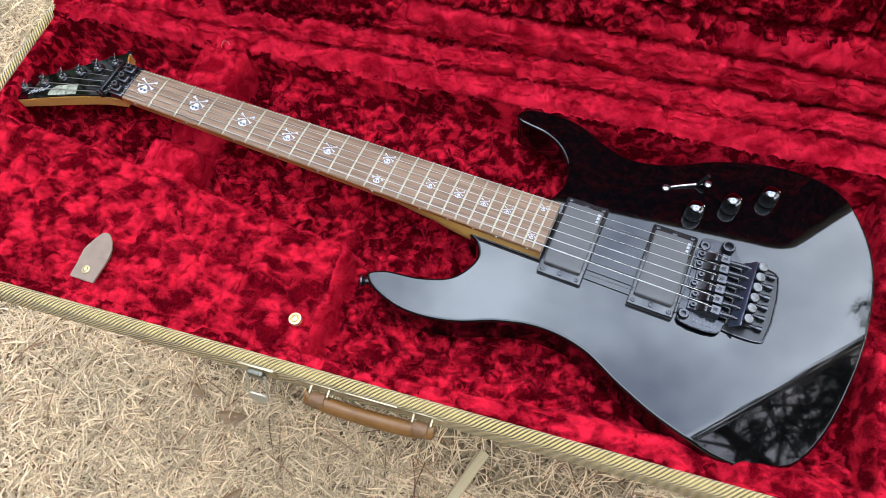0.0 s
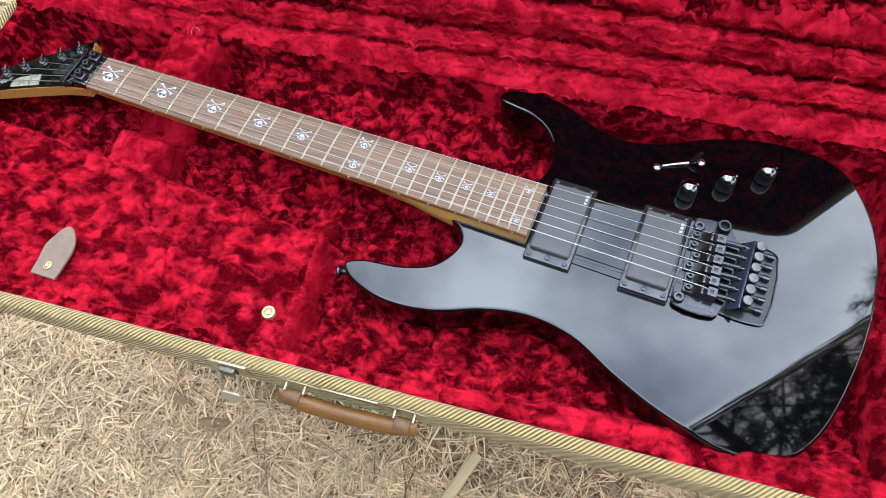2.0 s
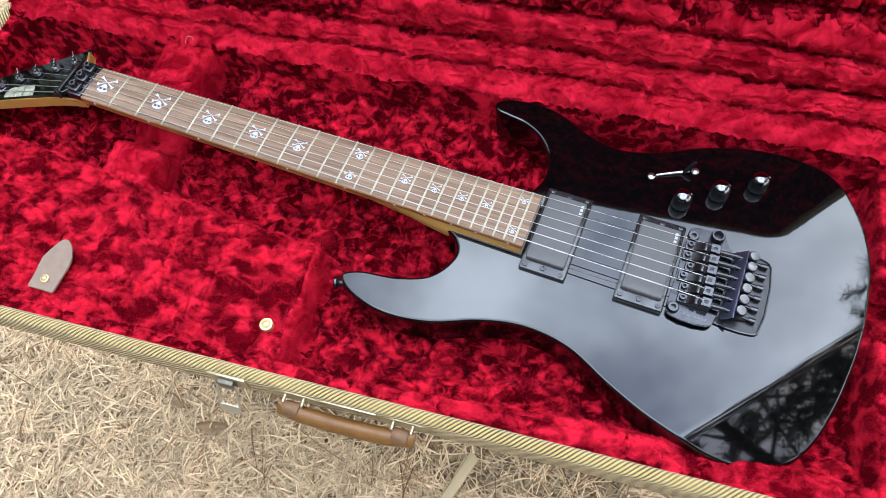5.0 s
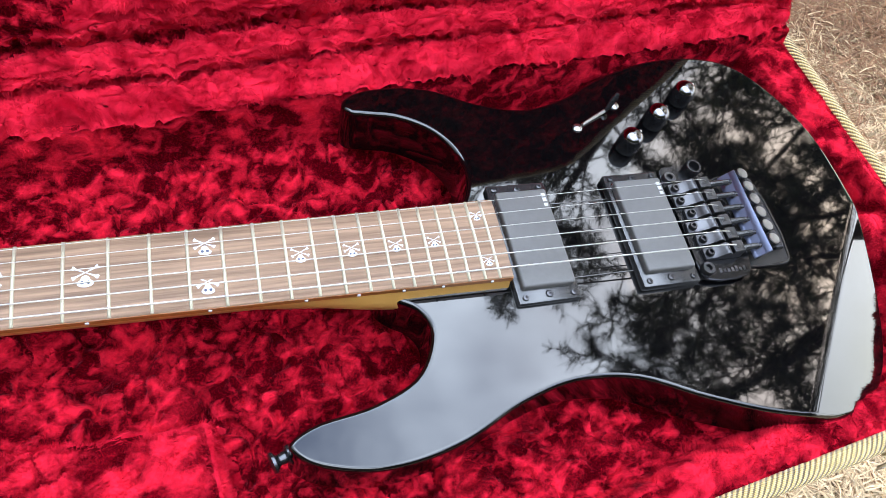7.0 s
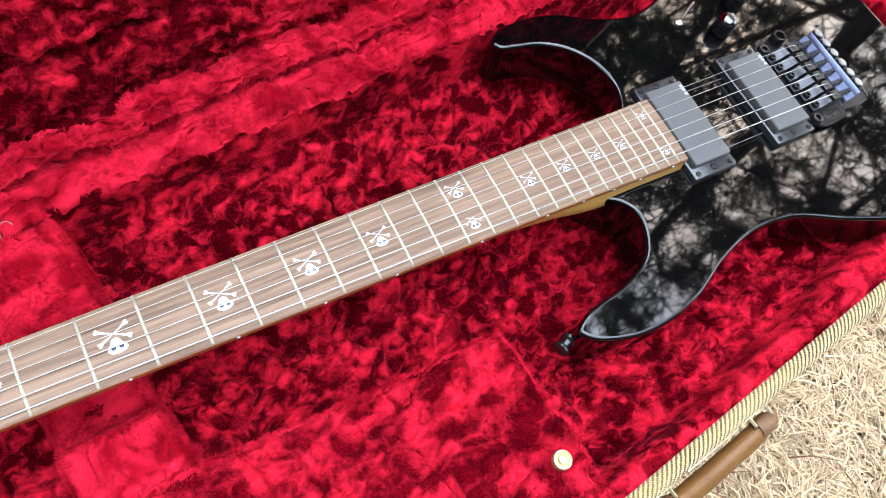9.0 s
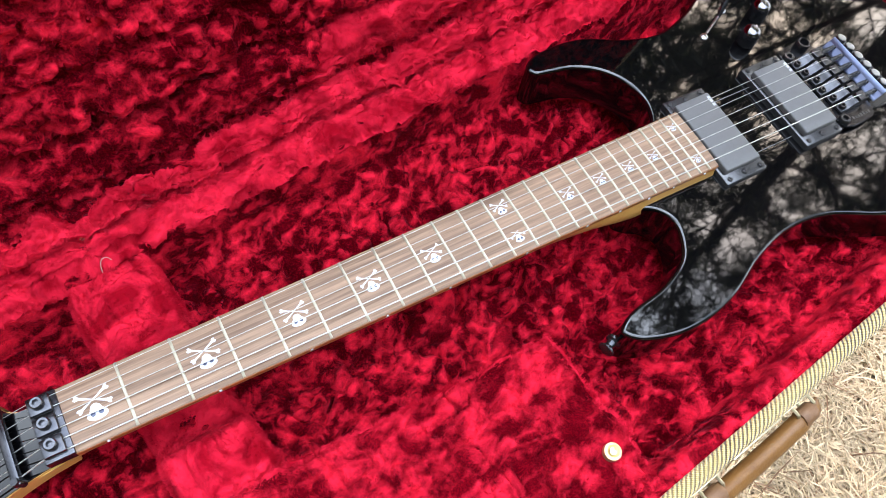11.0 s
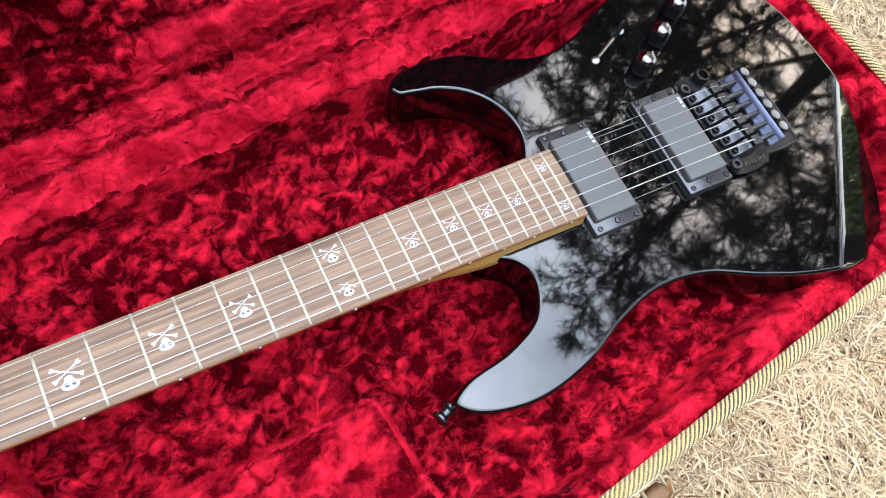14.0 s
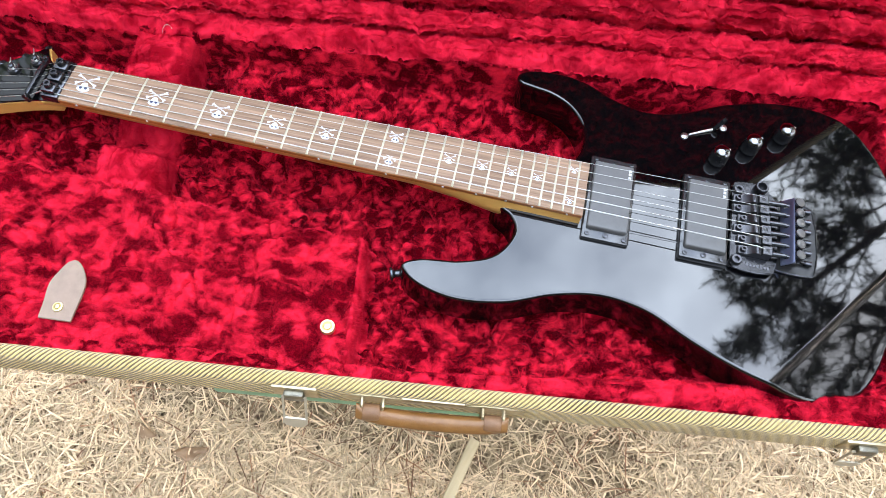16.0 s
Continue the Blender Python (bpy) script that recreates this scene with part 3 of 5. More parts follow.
WALL_PROFILE = [(0.030, BOTTOM), (0.020, BOTTOM + 0.002), (0.0135, BOTTOM + 0.010), (0.0090, BOTTOM + 0.024), (0.0035, BOTTOM + 0.042), (0.0, BOTTOM + 0.056), (0.0, RIM - 0.005), (0.0006, RIM - 0.0026), (0.0022, RIM - 0.0007),
                (0.0045, RIM + 0.0003), (0.0085, RIM + 0.0003), (0.0108, RIM - 0.0007), (0.0122, RIM - 0.0026), (WALL, RIM - 0.005), (WALL + 0.001, RIM - 0.012)]
part("base_shell", shell_mesh("base_shell", WALL_PROFILE, TWEED), TWEED, case, "yellow diagonal-weave tweed shell", sharp=60)


def inside(u, v, u0=U0 + WALL, u1=U1 - WALL, v0=V0 + WALL, v1=V1 - WALL, r=CORNER - WALL):
    """How far a place lies inside the case's walls."""
    cx, cy, hx, hy = (u0 + u1) / 2, (v0 + v1) / 2, (u1 - u0) / 2 - r, (v1 - v0) / 2 - r
    qx, qy = np.abs(u - cx) - hx, np.abs(v - cy) - hy
    return r - np.hypot(np.maximum(qx, 0), np.maximum(qy, 0)) - np.minimum(np.maximum(qx, qy), 0)


def lumps(u, v, seed):
    """Crushed plush: dents and tufts over wandering creases."""
    a = u + 0.013 * (drift(u, v, 0.021, seed + 3) - 0.5) + 0.005 * (drift(u, v, 0.008, seed + 8) - 0.5)
    b = v + 0.013 * (drift(u, v, 0.023, seed + 6) - 0.5) + 0.005 * (drift(u, v, 0.007, seed + 9) - 0.5)
    crease = np.abs(drift(a, b, 0.021, seed + 4) - 0.5)
    fold = np.abs(drift(b, a, 0.0105, seed + 5) - 0.5)
    return 1.2 * (0.0085 * (drift(a, b, 0.019, seed) - 0.5) + 0.0060 * (drift(b, a, 0.0095, seed + 1) - 0.5) + 0.0026 * (drift(a, b, 0.0045, seed + 2) - 0.5)
            - 0.0060 * np.exp(-(crease / 0.05) ** 2) - 0.0040 * np.exp(-(fold / 0.06) ** 2))


NECK_TURN = math.tan(radians(CASE_TURN))


def neck_line(u):
    """The v at which the guitar's middle line lies."""
    return -NECK_TURN * u


FLOOR = 0.043


def swell(u):
    """The padding over the hinge grows thicker towards the tail."""
    return np.clip((u - 0.12) / 0.55, 0, 1)


BOX_END, BOX_TOP = 0.296, 0.084


def box_edge(u):
    return -0.0755 - 0.1414 * u


def lining_height(u, v):
    d = inside(u, v)
    h = FLOOR + 0.016 * ease(0.045, 0.092, v) + 0.014 * ease(-0.165, -0.215, v) * ease(0.30, 0.40, u)
    # it sinks beside the compartment and the neck rest
    h = h - 0.016 * (1 - ease(-0.004, 0.026, u)) - 0.024 * (1 - ease(0.006, 0.048, np.maximum(u - BOX_END, v - box_edge(u)))) - 0.022 * (1 - ease(0.004, 0.036, np.abs(u - 0.060) - 0.0345))
    # padded walls
    w = 0.012 + 0.012 * ease(0.40, 0.62, u) * ease(-0.10, -0.18, v) - 0.010 * ease(0.80, 0.82, u) * ease(-0.13, -0.12, v) * (1 - ease(-0.03, -0.02, v))
    h = np.maximum(h, FLOOR + (RIM - 0.004 - FLOOR) * (1 - ease(w * 0.8, w + 0.010, d)))
    # pad behind the tail, with a notch for the strap button
    notch = ease(-0.118, -0.110, v) * (1 - ease(-0.040, -0.032, v)) * (1 - ease(0.834, 0.840, u))
    h = np.maximum(h, FLOOR + (RIM - 0.003 - FLOOR) * ease(0.804, 0.811, u - 0.010 * ease(-0.07, -0.02, v) + 0.004 * (drift(u, v, 0.03, 71) - 0.5)) * (1 - notch))
    # ledge under the hinge
    h = np.maximum(h, FLOOR + (RIM + 0.002 + 0.008 * swell(u) - FLOOR) * ease(0.086, 0.097, v + 0.012 * swell(u) + 0.004 * (drift(u, v, 0.05, 31) - 0.5)))
    # pad under the neck's end
    y = v - neck_line(u)
    cradle = np.sqrt(ease(0.032, 0.042, u) * (1 - ease(0.078, 0.088, u)))
    h = np.maximum(h, FLOOR + (0.074 - 0.022 * (1 - ease(0.022, 0.036, np.abs(y))) - FLOOR) * cradle * ease(-0.11, -0.095, v - 0.02))
    # hidden rest below the body
    bu, bv = u - 0.615, v + 0.078
    h = np.maximum(h, FLOOR + (0.0615 - FLOOR) * (1 - ease(0.7, 1.0, np.hypot(bu / 0.115, bv / 0.075))))
    # block at the head's end
    h = np.maximum(h, FLOOR + (0.066 - FLOOR) * (1 - ease(-0.174, -0.162, u)) * ease(-0.05, -0.03, v))
    high = ease(0.035, 0.075, h)
    return np.maximum(h + lumps(u, v, 5) * ease(0.0, 0.01, d) * (1.45 - 0.8 * high) * (1 - 0.75 * cradle), BOTTOM + 0.003)


us, vs = np.arange(U0 + WALL - 0.0005, U1 - WALL + 0.002, 0.0016), np.arange(V0 + WALL - 0.0005, V1 - WALL + 0.002, 0.0016)
verts, quads = sheet(us, vs, lambda U, V: (U, V, lining_height(U, V)), lambda U, V: inside(U, V) > -0.001)
# the floor wears the darkened copy, recess shade included in its colour
part("lining", bulk_mesh("lining", verts, quads, SHADEBASE), None, case, "crushed crimson plush lining")
part("lining_nap", bulk_mesh("lining_nap", *pile(verts, quads, 330000, 0.0026, 0.00022, 3), SHADEPLUSH, False), None, case, "crimson plush fibres")

# taut padded rest under the neck's end
def rest_inside(u, v):
    """How far a place lies inside the neck rest's plan."""
    lo, hi, r = -0.092, 0.13, 0.015
    qx, qy = np.abs(u - 0.060) - (0.0350 - r), np.abs(v - (lo + hi) / 2) - ((hi - lo) / 2 - r)
    return r - np.hypot(np.maximum(qx, 0), np.maximum(qy, 0)) - np.minimum(np.maximum(qx, qy), 0) + 0.002 * (drift(u, v, 0.02, 62) - 0.5)


def rest_height(u, v):
    """Two round-shouldered horns that hold the neck between them."""
    y = v - neck_line(u)
    k = np.clip(rest_inside(u, v) / 0.010, 0, 1)
    c = np.sqrt(1 - (1 - k) ** 2)
    top = 0.082 + 0.0085 * ease(-0.01, 0.01, y) - 0.028 * (1 - ease(0.020, 0.040, np.abs(y)))
    return FLOOR - 0.022 + (top - FLOOR + 0.022) * c + 0.4 * lumps(u, v, 61)


us, vs = np.arange(0.015, 0.1075, 0.0012), np.arange(-0.098, 0.106, 0.0012)
verts, quads = sheet(us, vs, lambda U, V: (U, V, rest_height(U, V)), lambda U, V: rest_inside(U, V) > -0.0015)
part("neck_rest", bulk_mesh("neck_rest", verts, quads, TAUTPLUSH), None, case, "taut crimson plush neck rest")
part("rest_nap", bulk_mesh("rest_nap", *pile(verts, quads, 60000, 0.0028, 0.00022, 12), TAUTPLUSH, False), None, case, "crimson plush fibres")

# taut pad behind the tail, with its notch for the strap button
def tail_height(u, v):
    v2 = v + 0.008 * (u - 0.815) / 0.02
    notch = ease(-0.106, -0.098, v2) * (1 - ease(-0.050, -0.042, v2)) * (1 - ease(0.830, 0.837, u))
    rise = ease(0.793, 0.801, u + 0.004 * (drift(u, v, 0.035, 71) - 0.5)) * (1 - notch) * (1 - 0.5 * ease(0.086, 0.096, v))
    return FLOOR + (RIM + 0.002 - 0.006 * ease(0.012, 0.0, inside(u, v)) - FLOOR) * np.sqrt(rise) + 0.40 * lumps(u, v, 63) * (1.8 - rise)


us, vs = np.arange(0.790, U1 - WALL + 0.0015, 0.0014), np.arange(V0 + WALL, 0.098, 0.0014)
verts, quads = sheet(us, vs, lambda U, V: (U, V, tail_height(U, V)), lambda U, V: inside(U, V) > -0.0005)
part("tail_pad", bulk_mesh("tail_pad", verts, quads, PLUSHBASE), None, case, "taut crimson plush tail pad with a notch")
part("tail_nap", bulk_mesh("tail_nap", *pile(verts, quads, 36000, 0.0026, 0.00021, 14), PLUSH, False), None, case, "crimson plush fibres")


# rolled pad along the front wall
def front_height(u, v):
    d = inside(u, v)
    w = 0.013 + 0.012 * ease(0.40, 0.62, u)
    roll = 1 - ease(w * 0.85, w + 0.009, d + 0.003 * (drift(u, v, 0.04, 73) - 0.5))
    return FLOOR - 0.004 + (RIM - 0.001 - 0.004 * ease(0.006, 0.0, d) - FLOOR + 0.004) * np.sqrt(roll) * ease(0.335, 0.40, u) - 0.012 * ease(0.36, 0.335, u) + 0.35 * lumps(u, v, 65)


us, vs = np.arange(0.330, 0.806, 0.0016), np.arange(V0 + WALL - 0.0005, V0 + WALL + 0.036, 0.0014)
verts, quads = sheet(us, vs, lambda U, V: (U, V, front_height(U, V)))
part("front_pad", bulk_mesh("front_pad", verts, quads, PLUSHBASE), None, case, "rolled crimson plush along the front wall")
part("front_nap", bulk_mesh("front_nap", *pile(verts, quads, 48000, 0.0026, 0.00021, 15), PLUSH, False), None, case, "crimson plush fibres")

# accessory compartment with its plush lid
def box_height(u, v):
    d = np.minimum(BOX_END - u, box_edge(u) - v)
    top = BOX_TOP + 0.004 * ease(0.0, 0.05, d) * ease(V0, V0 + 0.06, v) + 0.0035 * np.exp(-((d - 0.005) / 0.006) ** 2)
    return FLOOR - 0.004 + (top - FLOOR + 0.004) * ease(-0.0040, 0.0020, d + 0.003 * (drift(u, v, 0.02, 41) - 0.5)) + (1.1 - 0.35 * ease(0.0, 0.006, d)) * lumps(u, v, 15)


us, vs = np.arange(U0 + WALL, BOX_END + 0.010, 0.0015), np.arange(V0 + WALL - 0.0005, -0.038, 0.0015)
verts, quads = sheet(us, vs, lambda U, V: (U, V, box_height(U, V)), lambda U, V: (np.minimum(BOX_END - U, box_edge(U) - V) > 0.0035) & (inside(U, V) > 0))
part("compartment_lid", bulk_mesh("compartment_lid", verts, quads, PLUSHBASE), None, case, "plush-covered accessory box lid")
# paler edge strip: the light its fibres catch is put into the colour
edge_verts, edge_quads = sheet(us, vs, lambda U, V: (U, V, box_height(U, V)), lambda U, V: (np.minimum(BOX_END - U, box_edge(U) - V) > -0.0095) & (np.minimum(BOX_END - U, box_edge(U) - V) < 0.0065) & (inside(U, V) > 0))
part("lid_edge", bulk_mesh("lid_edge", edge_verts, edge_quads, TAUTPLUSH), None, case, "crimson plush edge of the accessory box, light put into its paler colour")
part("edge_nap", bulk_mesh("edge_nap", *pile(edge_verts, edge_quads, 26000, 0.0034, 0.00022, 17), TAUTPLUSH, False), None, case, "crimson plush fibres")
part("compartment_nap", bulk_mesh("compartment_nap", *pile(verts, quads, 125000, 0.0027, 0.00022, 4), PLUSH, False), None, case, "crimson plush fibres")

# lid
LID_OPEN, LID_DEPTH = 100.5, 0.062
HINGE = (V1 + 0.002, RIM + 0.003)
# the lid's own plan: u along, w from the hinge outward, depth upward (away from the base when shut)


REACH = V1 - V0


def lid_place(u, w, q):
    """A place in the lid from its run u, its reach w from the hinge and its depth q behind the rim."""
    a = radians(LID_OPEN - 90)
    # the lid's tail end is cut at a slant
    u = u - 0.040 * (w / REACH) * ease(0.45, 0.8555, u)
    return u, HINGE[0] + w * math.sin(a) + q * math.cos(a), HINGE[1] + w * math.cos(a) - q * math.sin(a)


def lid_depth(u, w):
    d = inside(u, w + V0) + 0.003 * (drift(u, w, 0.06, 51) - 0.5)
    q = 0.001 + 0.006 * ease(0.004, 0.0, d) + 0.040 * ease(0.022, 0.034, d) - 0.036 * ease(0.054, 0.062, d) + 0.008 * ease(0.07, 0.14, d) + 0.010 * np.exp(-((d - 0.018) / 0.0035) ** 2) + 0.014 * np.exp(-((d - 0.096) / 0.0035) ** 2)
    return q - 1.0 * lumps(u, w, 25) * ease(0.0, 0.012, d)


us, ws = np.arange(U0 + WALL - 0.0005, U1 - WALL + 0.002, 0.0019), np.arange(WALL - 0.0005, REACH - WALL + 0.002, 0.0019)
verts, quads = sheet(us, ws, lambda U, W: lid_place(U, W, lid_depth(U, W)), lambda U, W: inside(U, W + V0) > -0.001)
lid = thing("lid")
lid.parent = case
lid["label"] = "raised tweed lid lined with crimson plush"


def lid_shell():
    prof = [(0.006, LID_DEPTH + 0.010), (0.0015, LID_DEPTH + 0.0085), (0.0, LID_DEPTH + 0.004), (0.0, 0.004), (0.0008, 0.0018), (0.0026, 0.0003), (0.0052, -0.0004),
            (0.0085, -0.0002), (0.0108, 0.0010), (WALL, 0.004), (WALL, LID_DEPTH)]
    bm = shell_mesh("lid_shell", prof, TWEED, v0=0.0, v1=REACH)
    for v in bm.verts:
        v.co = Vector([float(c) for c in lid_place(*v.co)])
    return bm


part("lid_shell", lid_shell(), TWEED, lid, sharp=60)
# lid lining in the darkened plush as well, standing in for shade
part("lid_lining", bulk_mesh("lid_lining", verts, quads, SHADEBASE), None, lid)
part("lid_nap", bulk_mesh("lid_nap", *pile(verts, quads, 220000, 0.0029, 0.00025, 6, 0.022), SHADEPLUSH, False), None, lid)
# plush folds over the hinge, each lip hanging over the crease below it
FOLDS = [(0.094, 0.091), (0.104, 0.1020), (0.1115, 0.1035), (0.1200, 0.1005), (0.1310, 0.0985), (0.1255, 0.1050), (0.1190, 0.1105), (0.1215, 0.1150), (0.1275, 0.1200), (0.1335, 0.1200),
         (0.1440, 0.1130), (0.1540, 0.1080), (0.1470, 0.1190), (0.1390, 0.1300), (0.1395, 0.1370), (0.1405, 0.1470), (0.1435, 0.1560), (0.1520, 0.1530), (0.1660, 0.1460), (0.1560, 0.1580),
         (0.1450, 0.1690), (0.1450, 0.1760), (0.1600, 0.1900)]
fold_line = [tuple(p) for p in spline([(v, z, 0) for v, z in FOLDS], 6, False)]
fold_v, fold_z = np.array([p[0] for p in fold_line]), np.array([p[1] for p in fold_line])
us = np.arange(U0 + 0.016, U1 - 0.015, 0.0022)
ts = np.arange(len(fold_line)).astype(float)


def strip_place(U, T):
    k = T.astype(int)
    band = T / 20.0
    ends = ease(0.0, 0.035, np.minimum(U - us[0], us[-1] - U))
    f = T / ts[-1]
    v = ends * fold_v[k] + (1 - ends) * (0.100 + 0.052 * f) - 0.011 * swell(U) * (1 - f) + 0.0045 * (drift(U, band, 0.07, 35) - 0.5) + 0.40 * lumps(U, T * 0.0016, 36)
    v = v + 0.034 * (1 - swell(U)) ** 0.8 * ease(0.66, 0.86, f)
    z = ends * fold_z[k] + (1 - ends) * (0.094 + 0.094 * f) + 0.015 * swell(U) * np.clip(1.15 - f, 0, 1) + 0.0060 * (drift(U, band, 0.10, 37) - 0.5) + 0.0030 * (drift(U, band, 0.016, 38) - 0.5) + 0.60 * lumps(U, T * 0.0016, 39)
    return U, v, z


def paler_folds(U, T):
    """Where the folds keep the paler plush: all along the lower roll, and everywhere towards the tail."""
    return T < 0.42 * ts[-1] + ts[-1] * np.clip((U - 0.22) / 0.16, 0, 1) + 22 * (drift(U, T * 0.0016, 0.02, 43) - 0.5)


verts, quads = sheet(us, ts, strip_place, paler_folds)
part("hinge_folds", bulk_mesh("hinge_folds", verts, quads, TAUTPLUSH), None, case, "folded crimson plush over the hinge")
part("hinge_nap", bulk_mesh("hinge_nap", *pile(verts, quads, 135000, 0.0040, 0.00024, 9), TAUTPLUSH, False), None, case, "crimson plush fibres")
# the remaining folds get the darkened plush, shade painted into their colour
verts, quads = sheet(us, ts, strip_place, lambda U, T: ~paler_folds(U, T))
part("upper_folds", bulk_mesh("upper_folds", verts, quads, SHADEBASE), None, case, "crimson plush folds beside the lid, darkened in colour for shade")
part("upper_nap", bulk_mesh("upper_nap", *pile(verts, quads, 55000, 0.0038, 0.00024, 19), SHADEPLUSH, False), None, case, "crimson plush fibres")


# brass snap and leather tab on the compartment lid
def snap(u, v, r, parent, name="brass_snap", lift=0.0042, foot=None):
    bm = bmesh.new()
    lathe(bm, [(r, -0.003), (r, 0.0008), (r * 0.93, 0.0016), (r * 0.72, 0.0018), (r * 0.62, 0.0011), (r * 0.55, 0.0014), (r * 0.45, 0.0030), (r * 0.2, 0.0036), (0.0002, 0.0037)], 24,
          pose(u, v, float(box_height(*[np.array([c]) for c in foot or (u, v)])[0]) + lift))
    return part(name, bm, BRASS, parent, "shiny brass press stud")


def to_case(x, y):
    a = radians(CASE_TURN)
    return x * math.cos(a) + y * math.sin(a), -x * math.sin(a) + y * math.cos(a)


snap(*to_case(0.299, -0.171), 0.0064, case)


def pull_tab():
    bm = bmesh.new()
    edge = [(-0.0140, 0.0), (-0.0142, 0.012), (-0.0152, 0.026), (-0.0148, 0.032), (-0.0105, 0.0415), (-0.0055, 0.0500), (-0.0015, 0.0530),
            (0.0030, 0.0530), (0.0085, 0.0480), (0.0135, 0.0395), (0.0152, 0.0320), (0.0152, 0.024), (0.0142, 0.010), (0.0138, 0.0)]
    outline = [tuple(p)[:2] for p in spline([(x, y, 0) for x, y in edge], 3, False)]
    prism(bm, outline, 0.0, 0.0022)
    bmesh.ops.bevel(bm, geom=[e for e in bm.edges if abs(e.verts[0].co.z - e.verts[1].co.z) < 1e-6 and len(e.link_faces) == 2], offset=0.0005, segments=1, affect="EDGES")
    for v in bm.verts:
        v.co.z += 0.005 * (v.co.y / 0.056) ** 2
    u, w = 0.0515, -0.2265
    bmesh.ops.transform(bm, matrix=pose(u, w, float(box_height(np.array([u]), np.array([w]))[0]) + 0.0045, 0, -1, -3), verts=bm.verts)
    return part("pull_tab", bm, TAB, case, "taupe leather pull tab")


tab = pull_tab()
snap(0.0515, -0.2155, 0.0044, tab, "brass_snap", 0.0068, (0.0515, -0.2265))


# latches and handle on the front wall
def latch(u, swing):
    plate = bmesh.new()
    box(plate, u - 0.019, u + 0.019, V0 - 0.0022, V0 + 0.001, 0.066, 0.0885, 0.0012)
    ob = part("latch", plate, GILT, case, "gilt steel draw latch hanging open")
    drum = bmesh.new()
    box(drum, u - 0.0085, u + 0.0085, V0 - 0.0078, V0 - 0.0015, 0.070, 0.0850, 0.0022)
    box(drum, u - 0.0050, u + 0.0050, V0 - 0.0066, V0 - 0.0050, 0.0846, 0.0854)
    part("latch_box", drum, DARKSTEEL, ob, "dull dark steel latch box")
    loop = bmesh.new()
    a = radians(swing)

    def hang(x, s, lift=0.0):
        return (u + x, V0 - 0.006 - s * math.sin(a) - lift, 0.078 - s * math.cos(a))
    for x in (-0.0095, 0.0095):
        tube(loop, [hang(x, s) for s in (0.0, 0.014, 0.031)], 0.0012, 6)
    tube(loop, [hang(x, 0.0) for x in (-0.0095, 0.0, 0.0095)], 0.0012, 6)
    n = 9
    lo = [hang(-0.0100 + 0.020 * i / (n - 1), 0.0265) for i in range(n)]
    hi = [hang(-0.0105 + 0.021 * i / (n - 1), 0.0330 + 0.0045 * math.sin(math.pi * i / (n - 1)) ** 0.6) for i in range(n)]
    va = [loop.verts.new(p) for p in lo] + [loop.verts.new(p) for p in hi[::-1]]
    f = loop.faces.new(va)
    ext = bmesh.ops.extrude_face_region(loop, geom=[f])
    bmesh.ops.translate(loop, vec=(0, -0.0014, 0), verts=[v for v in ext["geom"] if isinstance(v, bmesh.types.BMVert)])
    part("hasp", loop, PALESTEEL, ob, "pale worn steel loop")
    return ob


latch(0.2555, 24)
latch(to_case(0.76, -0.173)[0], 4)
latch(-0.06, 24)


